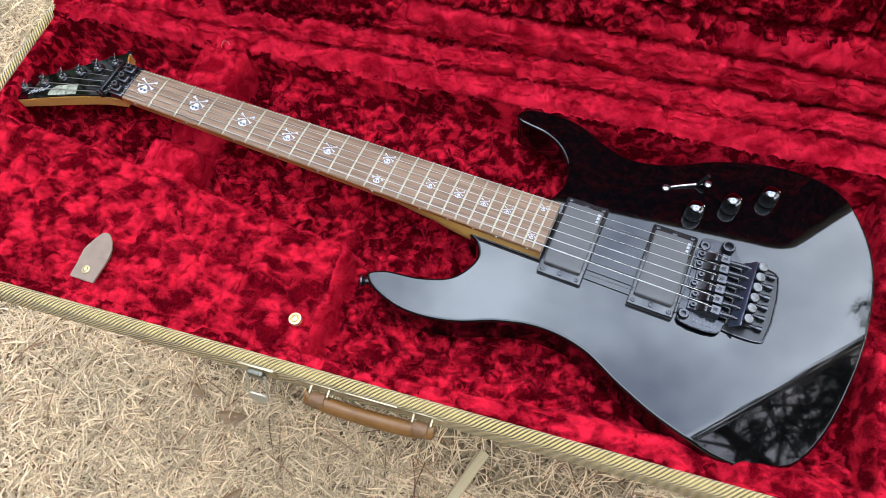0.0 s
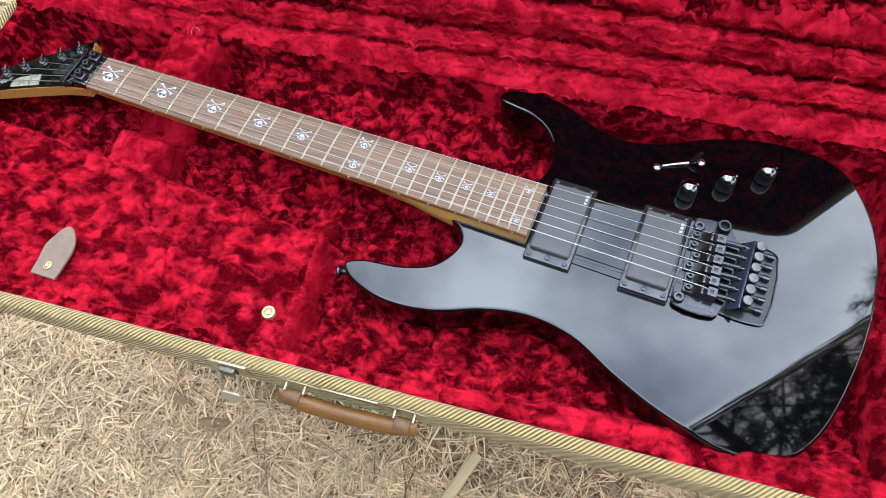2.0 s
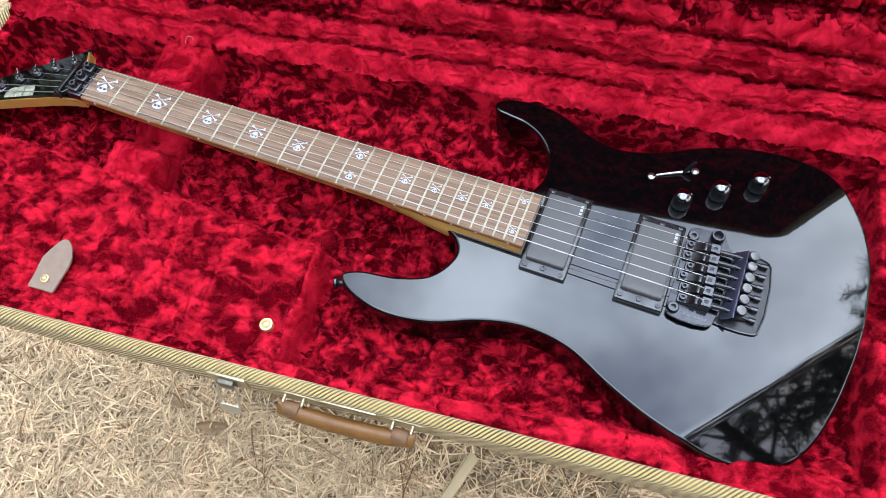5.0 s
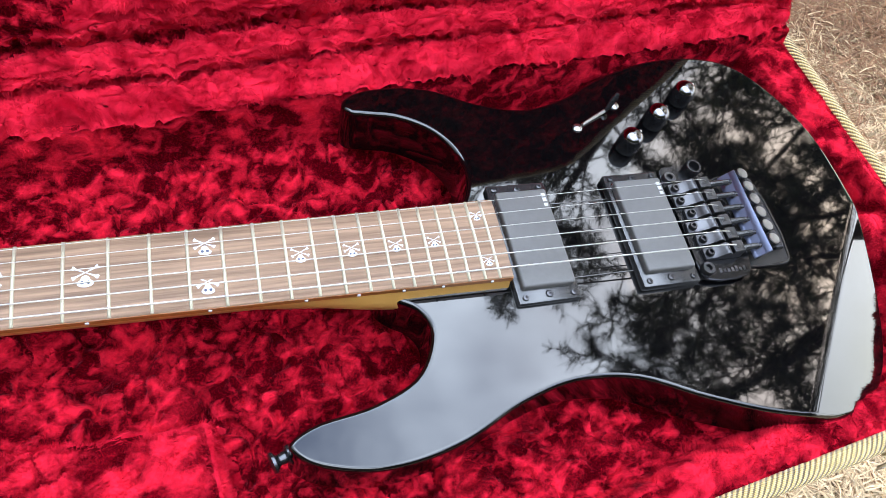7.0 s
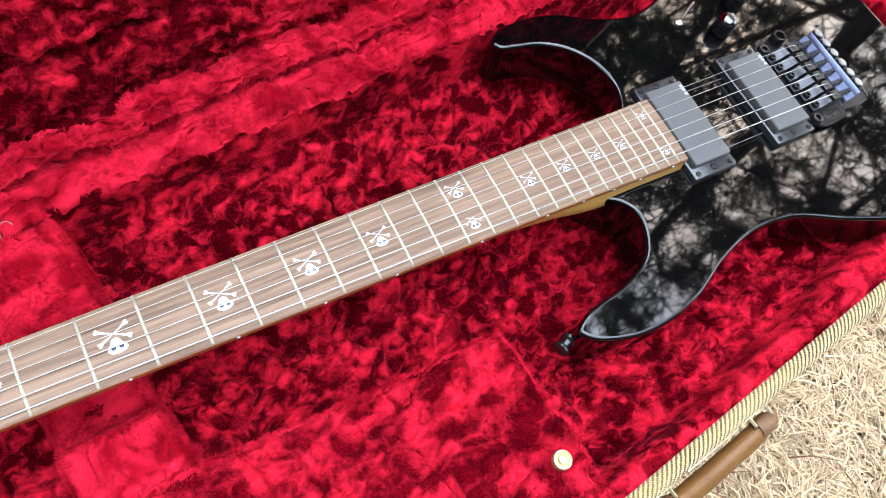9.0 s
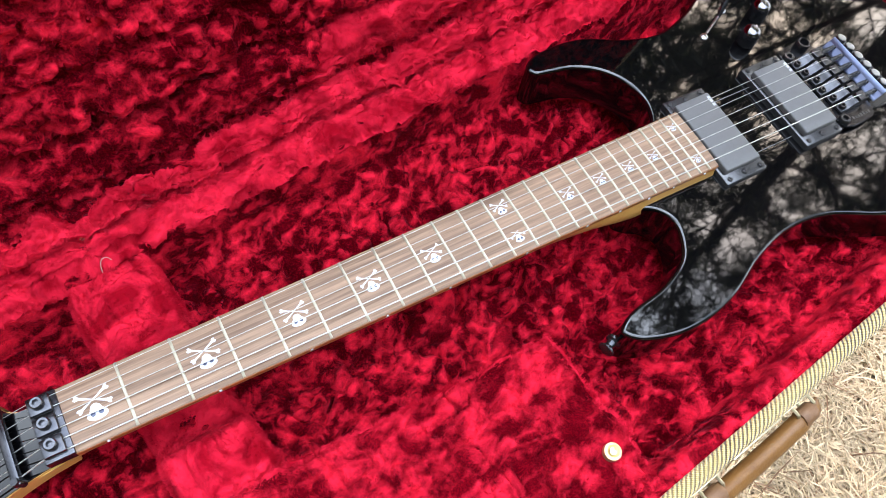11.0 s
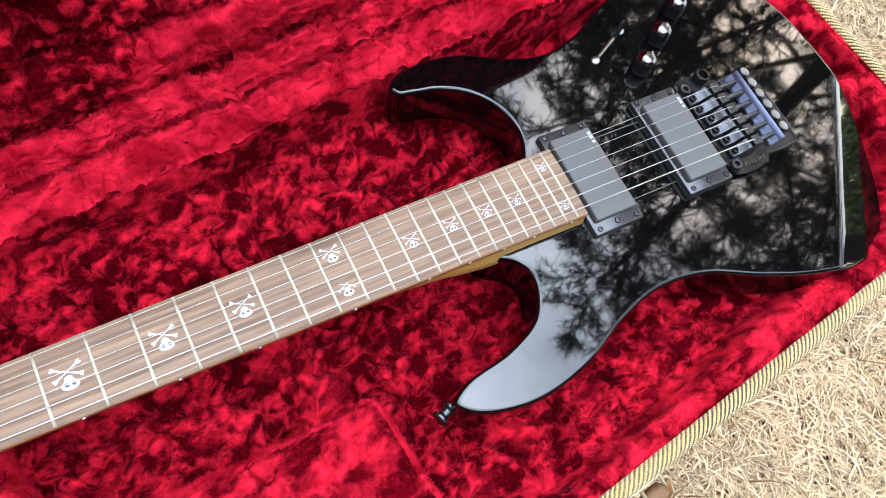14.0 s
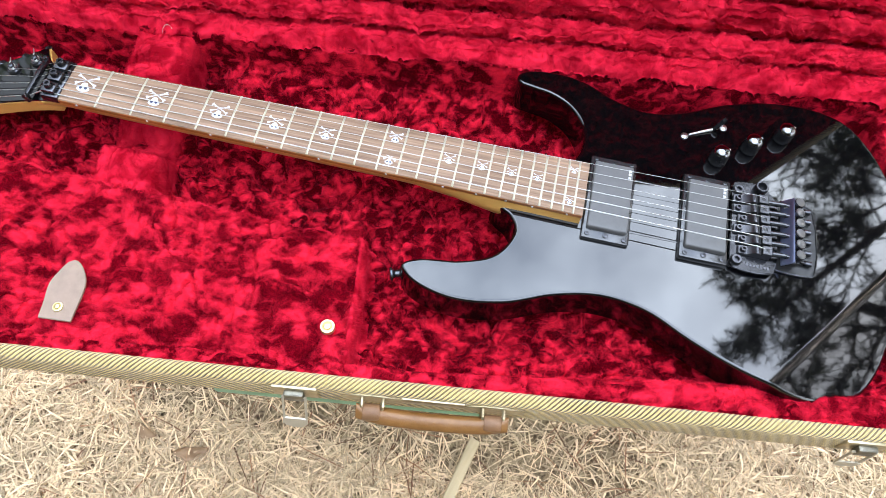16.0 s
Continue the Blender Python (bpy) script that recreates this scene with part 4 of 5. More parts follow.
def carry_handle(u0, u1):
    for u in (u0 + 0.013, u1 - 0.013):
        bm = bmesh.new()
        prism(bm, [(0.027 * math.cos(a), 0.0095 * math.sin(a)) for a in np.linspace(0, 2 * math.pi, 24, endpoint=False)], -0.0018, 0.001, pose(u, V0, 0.0755, 90, 0, 0))
        for s in (-0.0088, 0.0088):
            tube(bm, [(u + s, V0 - 0.001, 0.080), (u + s, V0 - 0.008, 0.080), (u + s, V0 - 0.0125, 0.075), (u + s, V0 - 0.0125, 0.067), (u + s, V0 - 0.008, 0.063), (u + s, V0 - 0.001, 0.063)], 0.0014, 6)
        tube(bm, [(u - 0.0100, V0 - 0.0125, 0.071), (u + 0.0100, V0 - 0.0125, 0.071)], 0.0018, 8)
        part("handle_bracket", bm, GILT, case, "gilt steel handle bracket")
    bm = bmesh.new()
    box(bm, (u0 + u1) / 2 - 0.026, (u0 + u1) / 2 + 0.026, V0 - 0.0015, V0 + 0.001, 0.074, 0.0855, 0.0006)
    part("name_plate", bm, GILT, case, "blank gilt plate behind the handle")
    bm = bmesh.new()
    n, k = 41, 14
    rings = []
    for i in range(n):
        f = i / (n - 1)
        s = math.sin(math.pi * f)
        u = u0 + (u1 - u0) * f
        grip = min(1, min(f, 1 - f) / 0.16)
        out = V0 - 0.0115 - 0.0025 * s ** 0.5
        z = 0.076 - 0.006 * s ** 0.6
        wide, thick = 0.0062 + 0.0010 * grip, 0.0036 + 0.0032 * grip ** 2
        if f in (0, 1):
            wide, thick = 0.007, 0.002
        ring = []
        for j in range(k):
            a = 2 * math.pi * j / k
            c, d = math.cos(a), math.sin(a)
            c, d = math.copysign(abs(c) ** 0.75, c), math.copysign(abs(d) ** 0.75, d)
            ring.append(bm.verts.new((u, out + wide * c * 0.8 - thick * d * 0.6, z + thick * d * 0.8 + wide * c * 0.6)))
        rings.append(ring)
    for a, b in zip(rings, rings[1:]):
        for j in range(k):
            bm.faces.new((a[j], a[(j + 1) % k], b[(j + 1) % k], b[j]))
    bm.faces.new(rings[0][::-1])
    bm.faces.new(rings[-1])
    grip = part("handle", bm, LEATHER, case, "tan leather carrying handle", sharp=70)
    for u in (u0 + 0.013, u1 - 0.013):
        bm = bmesh.new()
        lathe(bm, [(0.0066, -0.0072), (0.0072, -0.0060), (0.0072, 0.0060), (0.0066, 0.0072)], 18, pose(u, V0 - 0.0115, 0.0745, 0, 90, 0))
        part("loop_end", bm, LOOPHIDE, grip)


carry_handle(0.3075, 0.4340)
for u in (U0 + 0.05, U1 - 0.05, 0.33):
    bm = bmesh.new()
    lathe(bm, [(0.009, 0.0), (0.009, 0.003), (0.006, 0.005)], 14, pose(u, V1, 0.070, -90, 0, 0))
    part("foot_stud", bm, GILT, case)

# ---- stool below the case ----
GREENPAINT = material("green_paint", (0.14, 0.34, 0.20), 0.45, vary=(0.10, 0.27, 0.16), scale=40, bump=0.1)


def step_stool():
    st = thing("step_stool", pose(0, 0, 0, 0, 0, CASE_TURN), "green painted step stool carrying the guitar case", "stool")
    bm = bmesh.new()
    box(bm, 0.160, 0.440, V0 + 0.0182, 0.085, BOTTOM - 0.030, BOTTOM - 0.0005, 0.006, 3)
    part("seat_board", bm, GREENPAINT, st)
    for u in (0.20, 0.39):
        for v in (-0.085, 0.05):
            bm = bmesh.new()
            tube(bm, [(u, v, BOTTOM - 0.022), (u, v, (BOTTOM + GROUND) / 2), (u, v, GROUND - 0.01)], [0.017, 0.016, 0.014], 10)
            part("leg", bm, GREENPAINT, st)
    for v in (-0.085, 0.05):
        bm = bmesh.new()
        box(bm, 0.205, 0.385, v - 0.009, v + 0.009, -0.24, -0.205, 0.003)
        part("stretcher", bm, GREENPAINT, st)
    return st


step_stool()

# ---- guitar ----
TOP, BOARD, BACK = 0.107, 0.120, 0.064
SCALE = 0.6477
guitar = thing("electric_guitar", pose(0, 0, 0), "glossy black electric guitar with rosewood fretboard, lying in the plush case", "guitar")


def fret_at(n):
    return SCALE * (1 - 2 ** (-n / 12))


BASS_HORN = [(0.419, -0.012), (0.4135, -0.020), (0.420, -0.0285), (0.432, -0.0365), (0.4385, -0.050), (0.426, -0.077), (0.398, -0.0905), (0.360, -0.0975), (0.3475, -0.106), (0.356, -0.1165)]
BASS_SIDE = [(0.383, -0.1262), (0.410, -0.1275), (0.445, -0.1205), (0.482, -0.105), (0.520, -0.0965), (0.560, -0.101), (0.602, -0.1205), (0.645, -0.137)]
TAIL = [(0.690, -0.1460), (0.730, -0.1400), (0.758, -0.1230), (0.7755, -0.093), (0.787, -0.034), (0.788, 0.014), (0.784, 0.070), (0.768, 0.113), (0.742, 0.146)]
TREBLE_SIDE = [(0.708, 0.157), (0.666, 0.155), (0.620, 0.141), (0.580, 0.121), (0.545, 0.1125), (0.512, 0.1195), (0.478, 0.135), (0.446, 0.1385)]
TREBLE_HORN = [(0.420, 0.1335), (0.4125, 0.1255), (0.4165, 0.1175), (0.4285, 0.1145), (0.449, 0.1105), (0.470, 0.0985), (0.4845, 0.078), (0.4875, 0.055), (0.476, 0.030), (0.446, 0.006)]


def guitar_body():
    """The body: an outline with rounded edges, and an arm bevel that rolls off across the tail corner."""
    pts = spline([(x, y, 0) for x, y in BASS_HORN + BASS_SIDE + TAIL + TREBLE_SIDE + TREBLE_HORN], 6)
    n = len(pts)
    ways = []
    for i in range(n):
        d = pts[(i + 1) % n] - pts[i - 1]
        ways.append(Vector((d.y, -d.x, 0)).normalized())
    R = 0.0030
    prof = [(R + 0.0004, BACK, 0.0, -1.0)]
    for k in range(6):
        a = radians(90 * k / 5)
        prof.append((R * (1 - math.sin(a)), BACK + R - R * math.cos(a), math.sin(a), -math.cos(a)))
    for k in range(6):
        a = radians(90 * k / 5)
        prof.append((R * (1 - math.cos(a)), TOP - R + R * math.sin(a), math.cos(a), math.sin(a)))
    prof.append((R + 0.0004, TOP, 0.0, 1.0))
    bm = bmesh.new()
    facing = bm.verts.layers.float_vector.new("facing")
    rings = []
    for o, z, side, up in prof:
        ring = [bm.verts.new((p.x - w.x * o, p.y - w.y * o, z)) for p, w in zip(pts, ways)]
        for v, w in zip(ring, ways):
            v[facing] = (w.x * side, w.y * side, up)
        rings.append(ring)
    for a, b in zip(rings, rings[1:]):
        for i in range(n):
            bm.faces.new((a[i], a[(i + 1) % n], b[(i + 1) % n], b[i]))
    bm.faces.new(rings[0][::-1])
    bm.faces.new(rings[-1])
    bm.normal_update()
    a, b = Vector((0.6655, -0.1400, 0)), Vector((0.7850, 0.0080, 0))
    out = Vector((b.y - a.y, a.x - b.x, 0)).normalized()
    roll, slope = 0.009, 0.46
    for k in range(7):
        bmesh.ops.bisect_plane(bm, geom=list(bm.verts) + list(bm.edges) + list(bm.faces), plane_co=a + out * roll * k / 6, plane_no=out)
    bmesh.ops.triangulate(bm, faces=[f for f in bm.faces if len(f.verts) > 4], ngon_method="EAR_CLIP")
    bmesh.ops.recalc_face_normals(bm, faces=bm.faces)
    bm.verts.index_update()
    normals = []
    for v in bm.verts:
        s = (v.co - a).dot(out)
        f = Vector(v[facing])
        if s > 0 and v.co.z > (TOP + BACK) / 2:
            v.co.z -= slope * (s * s / (2 * roll) if s < roll else s - roll / 2)
            f += out * f.z * slope * min(s / roll, 1.0)
        normals.append(f.normalized())
    me = bpy.data.meshes.new("body")
    bm.to_mesh(me)
    bm.free()
    finish(me, LACQUER)
    me.normals_split_custom_set_from_vertices(normals)
    return me


part("body", guitar_body(), None, guitar, "glossy black lacquered double-cutaway body with an arm bevel")


def width_at(x):
    return 0.0213 + (0.0285 - 0.0213) * x / 0.4858


def guitar_neck():
    bm = bmesh.new()
    rings = []
    xs = [-0.026, -0.012, -0.004, 0.006, 0.02, 0.1, 0.2, 0.3, 0.34, 0.36, 0.38, 0.40, 0.415, 0.43, 0.46, 0.494]
    deep = [0.0198, 0.0176, 0.0172, 0.0180, 0.019, 0.0195, 0.0205, 0.0212, 0.0215, 0.0220, 0.0235, 0.027, 0.031, 0.036, 0.042, 0.042]
    for x, d in zip(xs, deep):
        w = width_at(max(x, 0)) - 0.0004
        flare = 0.0050 * float(ease(0.360, 0.415, x))
        ring = []
        for k in range(17):
            a = math.pi * k / 16
            c, s = math.cos(a), math.sin(a)
            p = 0.95 if x < 0.35 else 0.5
            crest = 0.0050 if x > -0.002 else (0.0085 if x > -0.01 else (0.0112 if x > -0.02 else 0.0155))
            ring.append(bm.verts.new((x, -(w + flare * min(1.0, 3 * s)) * math.copysign(abs(c) ** p, c), BOARD - crest - (d - crest + 0.0062) * s ** (0.95 if x < 0.35 else 0.8))))
        rings.append(ring)
    for a, b in zip(rings, rings[1:]):
        for k in range(16):
            bm.faces.new((a[k], a[k + 1], b[k + 1], b[k]))
        bm.faces.new((a[16], a[0], b[0], b[16]))
    bm.faces.new(rings[0])
    bm.faces.new(rings[-1])
    return bm


part("neck", guitar_neck(), MAPLE, guitar, "amber-stained maple neck", sharp=60)


def board_top(y, x):
    """The board's crown across its width."""
    return BOARD + 0.0006 - 0.0012 * (y / width_at(x)) ** 2


def fretboard_mesh():
    bm = bmesh.new()
    rings = []
    for x in np.linspace(0.0, 0.4945, 40):
        w = width_at(x)
        ring = [bm.verts.new((x, -w, BOARD - 0.0050)), bm.verts.new((x, -w, BOARD - 0.0012))]
        ring += [bm.verts.new((x, y, board_top(y, x))) for y in np.linspace(-w + 0.0006, w - 0.0006, 9)]
        ring += [bm.verts.new((x, w, BOARD - 0.0012)), bm.verts.new((x, w, BOARD - 0.0050))]
        rings.append(ring)
    for a, b in zip(rings, rings[1:]):
        for k in range(len(a)):
            bm.faces.new((a[k], a[(k + 1) % len(a)], b[(k + 1) % len(a)], b[k]))
    bm.faces.new(rings[0])
    bm.faces.new(rings[-1])
    return bm


board = part("fretboard", fretboard_mesh(), ROSEWOOD, guitar, "brown rosewood fretboard with skull inlays", sharp=40)
bm = bmesh.new()
for s in (-1, 1):
    a = [bm.verts.new((x, s * (width_at(x) + dy), z)) for x in (0.0, 0.4945) for dy, z in ((0.0003, BOARD - 0.0052), (0.0003, BOARD - 0.0014), (-0.0004, BOARD - 0.0014), (-0.0004, BOARD - 0.0052))]
    for k in range(4):
        bm.faces.new((a[k], a[(k + 1) % 4], a[4 + (k + 1) % 4], a[4 + k]))
    bm.faces.new(a[:4])
    bm.faces.new(a[4:])
part("board_binding", bm, BINDING, guitar, "dark orange fretboard side", smooth=False)

for n in range(1, 25):
    x = fret_at(n)
    w = width_at(x)
    bm = bmesh.new()
    ys = np.linspace(-w + 0.0003, w - 0.0003, 7)
    rings = []
    for y in ys:
        z = board_top(y, x)
        rings.append([bm.verts.new((x + dx, y, z + dz)) for dx, dz in ((-0.00105, -0.0004), (-0.0009, 0.0004), (-0.0004, 0.0008), (0.0004, 0.0008), (0.0009, 0.0004), (0.00105, -0.0004))])
    for a, b in zip(rings, rings[1:]):
        for k in range(5):
            bm.faces.new((a[k], a[k + 1], b[k + 1], b[k]))
    bm.faces.new(rings[0])
    bm.faces.new(rings[-1])
    part("fret", bm, FRET, board, sharp=0)


def blob(points, per=4):
    return [(p.x, p.y) for p in spline([(x, y, 0) for x, y in points], per)]


def inlay(x, y, size, parent):
    """A flat pearl skull below two crossed bones, as one piece let into the board."""
    bm = bmesh.new()
    z = board_top(y, x)

    def put(outline, lo, hi, turn=0.0, cx=0.0, cy=0.0):
        c, s = math.cos(turn), math.sin(turn)
        prism(bm, [(x + size * (cx + c * a - s * b), y + size * (cy + s * a + c * b)) for a, b in outline], z + lo, z + hi)
    half = [(0.075, 0.215), (0.130, 0.150), (0.165, 0.060), (0.245, -0.010), (0.268, -0.095), (0.215, -0.165), (0.120, -0.205)]
    skull = blob([(0.0, 0.240)] + half + [(0.0, -0.225)] + [(-p, q) for p, q in half[::-1]], 2)
    bone = blob([(-0.36, -0.035), (-0.44, -0.08), (-0.50, -0.045), (-0.47, 0.0), (-0.50, 0.045), (-0.44, 0.08), (-0.36, 0.035), (0.36, 0.035), (0.44, 0.08), (0.50, 0.045), (0.47, 0.0), (0.50, -0.045), (0.44, -0.08), (0.36, -0.035)], 2)
    put(bone, -0.0005, 0.00012, radians(27), 0.0, 0.19)
    put(bone, -0.0005, 0.00014, radians(-27), 0.0, 0.19)
    put(skull, -0.0005, 0.00022, 0.0, 0.0, -0.17)
    ob = part("skull_inlay", bm, PEARL, parent, "white pearl skull and crossbones inlay", smooth=False)
    for s in (-1, 1):
        e = bmesh.new()
        c = (x + size * 0.105 * s, y + size * -0.215)
        prism(e, [(c[0] + size * 0.064 * math.cos(a), c[1] + size * 0.064 * math.sin(a)) for a in np.linspace(0, 2 * math.pi, 10, endpoint=False)], z - 0.0002, z + 0.00055)
        part("eye", e, EYE, board, smooth=False)
    return ob


for n in (1, 3, 5, 7, 9, 15, 17, 19, 21):
    gap = fret_at(n) - fret_at(n - 1)
    inlay((fret_at(n) + fret_at(n - 1)) / 2, 0.0005, 0.0028 + 0.555 * gap, board)
for n, y in ((12, 0.0125), (24, 0.0165)):
    gap = fret_at(n) - fret_at(n - 1)
    for s in (-1, 1):
        inlay((fret_at(n) + fret_at(n - 1)) / 2, s * y, 0.0028 + 0.555 * gap, board)
for n in (1, 3, 5, 7, 9, 12, 15, 17, 19, 21, 24):
    x = (fret_at(n) + fret_at(n - 1)) / 2
    bm = bmesh.new()
    lathe(bm, [(0.0011, 0.0), (0.0011, 0.0006), (0.0006, 0.0008)], 10, pose(x, -width_at(x) - 0.0003, BOARD - 0.0033, 90, 0, 0))
    part("side_dot", bm, PEARL, board)

# headstock, tilted back
HEAD = pose(-0.008, 0, BOARD - 0.0085, 0, -13, 0)


def head_outline():
    return [(0.004, -0.0195), (-0.014, -0.0200), (-0.030, -0.0215), (-0.048, -0.0245), (-0.085, -0.0320), (-0.127, -0.0412), (-0.1525, -0.0480), (-0.196, -0.0376), (-0.118, 0.0045), (-0.0393, 0.0466), (-0.027, 0.0280), (-0.017, 0.0225), (0.002, 0.0205)]


bm = bmesh.new()
pts = head_outline()
prism(bm, pts, -0.0135, -0.0008)
bmesh.ops.bevel(bm, geom=[e for e in bm.edges if e.calc_length() > 0.02], offset=0.0012, segments=2, affect="EDGES")
bmesh.ops.transform(bm, matrix=HEAD, verts=bm.verts)
head = part("headstock", bm, MAPLE, guitar, "pointed amber maple headstock with black face")
bm = bmesh.new()
c = Vector((-0.08, -0.008))
prism(bm, [tuple(Vector(p) + (c - Vector(p)).normalized() * 0.0012) for p in pts], -0.0009, 0.0006)
bmesh.ops.transform(bm, matrix=HEAD, verts=bm.verts)
part("head_face", bm, LACQUER, head, "black lacquered face")
POSTS = [(-0.1522, -0.0306), (-0.1278, -0.0181), (-0.1061, -0.0060), (-0.0865, 0.0055), (-0.0640, 0.0158), (-0.0424, 0.0272)]
for i, (px, py) in enumerate(POSTS):
    bm = bmesh.new()
    lathe(bm, [(0.0065, 0.0005), (0.0068, 0.002), (0.0058, 0.0034), (0.0048, 0.0034)], 20, pose(px, py, 0))
    lathe(bm, [(0.0030, 0.002), (0.0030, 0.0045), (0.0025, 0.0056), (0.0030, 0.0066), (0.0030, 0.0076), (0.0022, 0.0082)], 14, pose(px, py, 0))
    coil = bmesh.new()
    for k in range(3):
        tube(coil, [(px + 0.0034 * math.cos(a), py + 0.0034 * math.sin(a), 0.0034 + 0.0010 * k) for a in np.linspace(0, 5.9, 14)], 0.00035, 5)
    tube(coil, [(px + 0.001, py - 0.0035, 0.0062), (px - 0.002, py + 0.001, 0.0072), (px - 0.0005, py + 0.0035, 0.0088), (px + 0.002, py + 0.0045, 0.0112 + 0.0012 * (i % 3))], 0.00055, 5)
    bmesh.ops.transform(coil, matrix=HEAD, verts=coil.verts)
    # key on its shaft beyond the edge
    ex, ey = px - 0.006, py + 0.0215
    tube(bm, [(px - 0.003, py + 0.010, -0.010), (ex, ey, -0.010)], 0.0022, 8)
    lathe(bm, [(0.0024, -0.006), (0.0040, -0.0045), (0.0036, 0.0), (0.0040, 0.0045), (0.0024, 0.006)], 14, pose(ex - 0.001, ey + 0.0015, -0.010, 0, 35, 20))
    bmesh.ops.transform(bm, matrix=HEAD, verts=bm.verts)
    machine = part("tuner", bm, METALBLACK, head, "black nickel tuning machine")
    part("string_coil", coil, STRING, machine, "wound bright string end")
# plain marks in place of the maker's mark
bm = bmesh.new()
for a, b in ((0.0, 0.30), (0.325, 0.61), (0.635, 1.0)):
    foot = [(-0.1097 + 0.0410 * f, -0.0342 + 0.0089 * f) for f in (a, b)]
    crest = [(-0.1105 + 0.0333 * f, -0.0196 + 0.0091 * f) for f in (b, a)]
    if a == 0:
        crest = [crest[0], (-0.1055, -0.0183), (-0.1110, -0.0225), (-0.1125, -0.0290)]
    prism(bm, foot + crest, 0.0007, 0.0011, HEAD)
part("head_mark", bm, STICKER, head, "faded cream block marks", smooth=False)
bm = bmesh.new()
for k in range(5):
    x, y = -0.1425 + 0.0046 * k, -0.0378 + 0.0020 * k
    high = 0.0095 - 0.0022 * (k % 2)
    prism(bm, [(x, y), (x + 0.0012, y), (x + 0.0055, y + high), (x + 0.0043, y + high)], 0.0007, 0.0010, HEAD)
prism(bm, [(-0.1450, -0.0346), (-0.1195, -0.0272), (-0.1195, -0.0263), (-0.1450, -0.0337)], 0.0011, 0.0013, HEAD)
part("script_mark", bm, WHITE, head, "thin white bars", smooth=False)
bm = bmesh.new()
box(bm, -0.0290, -0.0235, -0.0225, 0.0275, 0.004, 0.0085, 0.001)
for y in (-0.020, 0.025):
    lathe(bm, [(0.0026, 0.0), (0.0026, 0.009), (0.0022, 0.0102)], 12, pose(-0.02625, y, 0))
bmesh.ops.transform(bm, matrix=HEAD, verts=bm.verts)
part("string_bar", bm, METALBLACK, head, "black string retainer bar")

lock = part("locking_nut", (lambda b: (box(b, -0.0165, 0.0005, -0.0215, 0.0215, BOARD - 0.007, BOARD + 0.0016, 0.0008), b)[1])(bmesh.new()), METALBLACK, guitar, "black locking nut")
for y in (-0.0135, 0.0, 0.0135):
    bm = bmesh.new()
    box(bm, -0.0155, -0.0025, y - 0.0058, y + 0.0058, BOARD + 0.0022, BOARD + 0.0065, 0.0012)
    part("clamp", bm, METALBLACK, lock)
    bm = bmesh.new()
    lathe(bm, [(0.0038, 0.0), (0.0038, 0.0042), (0.0032, 0.005), (0.0019, 0.005), (0.0017, 0.003)], 18, pose(-0.009, y, BOARD + 0.0062))
    part("clamp_bolt", bm, METALBLACK, lock)

# strings
GAUGE = [0.00056, 0.00045, 0.00036, 0.00027, 0.00023, 0.0002]
for i in range(6):
    f = i / 5 - 0.5
    yn, yb = 0.0355 * f, 0.0530 * f
    px, py = POSTS[i]
    tip = HEAD @ Vector((px + 0.003, py - 0.002, 0.0050))
    bar = HEAD @ Vector((-0.0262, 0.039 * f + 0.0022, 0.0038))
    bm = bmesh.new()
    tube(bm, [tip, bar, (-0.017, yn * 1.02, BOARD + 0.0019), (0.0, yn, BOARD + 0.0021), (0.30, yn + (yb - yn) * 0.30 / 0.648, BOARD + 0.0040), (0.6475, yb, BOARD + 0.0058), (0.655, yb, BOARD + 0.0040)], GAUGE[i], 6)
    part("string", bm, STRING, guitar, sharp=0)


# pickups
def pickup(x0, x1, high, name):
    bm = bmesh.new()
    z0 = TOP - 0.001
    box(bm, x0, x1, -0.0445, 0.0445, z0, TOP + high, 0.0016)
    ring = part(name, bm, RINGBLACK, guitar, "black humbucker pickup in a black mounting ring")
    bm = bmesh.new()
    box(bm, x0 + 0.0035, x1 - 0.0035, -0.0355, 0.0355, TOP + high - 0.001, TOP + high + 0.0058, 0.0016, 3)
    cover = part("pickup_cover", bm, PLASTIC, ring, "satin black plastic cover")
    bm = bmesh.new()
    for k, w in enumerate((0.0028, 0.0034, 0.0030)):
        y = 0.0215 + 0.0038 * k
        box(bm, x1 - 0.0080, x1 - 0.0054, y, y + w * 0.8, TOP + high + 0.0057, TOP + high + 0.0060)
        box(bm, x1 - 0.0077, x1 - 0.0073, y - 0.0003, y + w * 0.7, TOP + high + 0.0060, TOP + high + 0.00605)
    part("cover_mark", bm, WHITE, ring, "small white block marks", smooth=False)
    for x, y, r in ((x0 + 0.005, -0.0405, 0.0022), (x1 - 0.005, -0.0405, 0.0022), (x0 + 0.005, 0.0405, 0.0022), (x1 - 0.005, 0.0405, 0.0022), ((x0 + x1) / 2, -0.0395, 0.0026), ((x0 + x1) / 2, 0.0395, 0.0026)):
        bm = bmesh.new()
        lathe(bm, [(r, -0.001), (r, 0.0004), (r * 0.8, 0.001), (r * 0.35, 0.0011), (r * 0.3, 0.0004)], 14, pose(x, y, TOP + high))
        part("screw", bm, METALBLACK, ring)
    return ring


pickup(0.4965, 0.5395, 0.0042, "neck_pickup")
pickup(0.5835, 0.6265, 0.0062, "bridge_pickup")
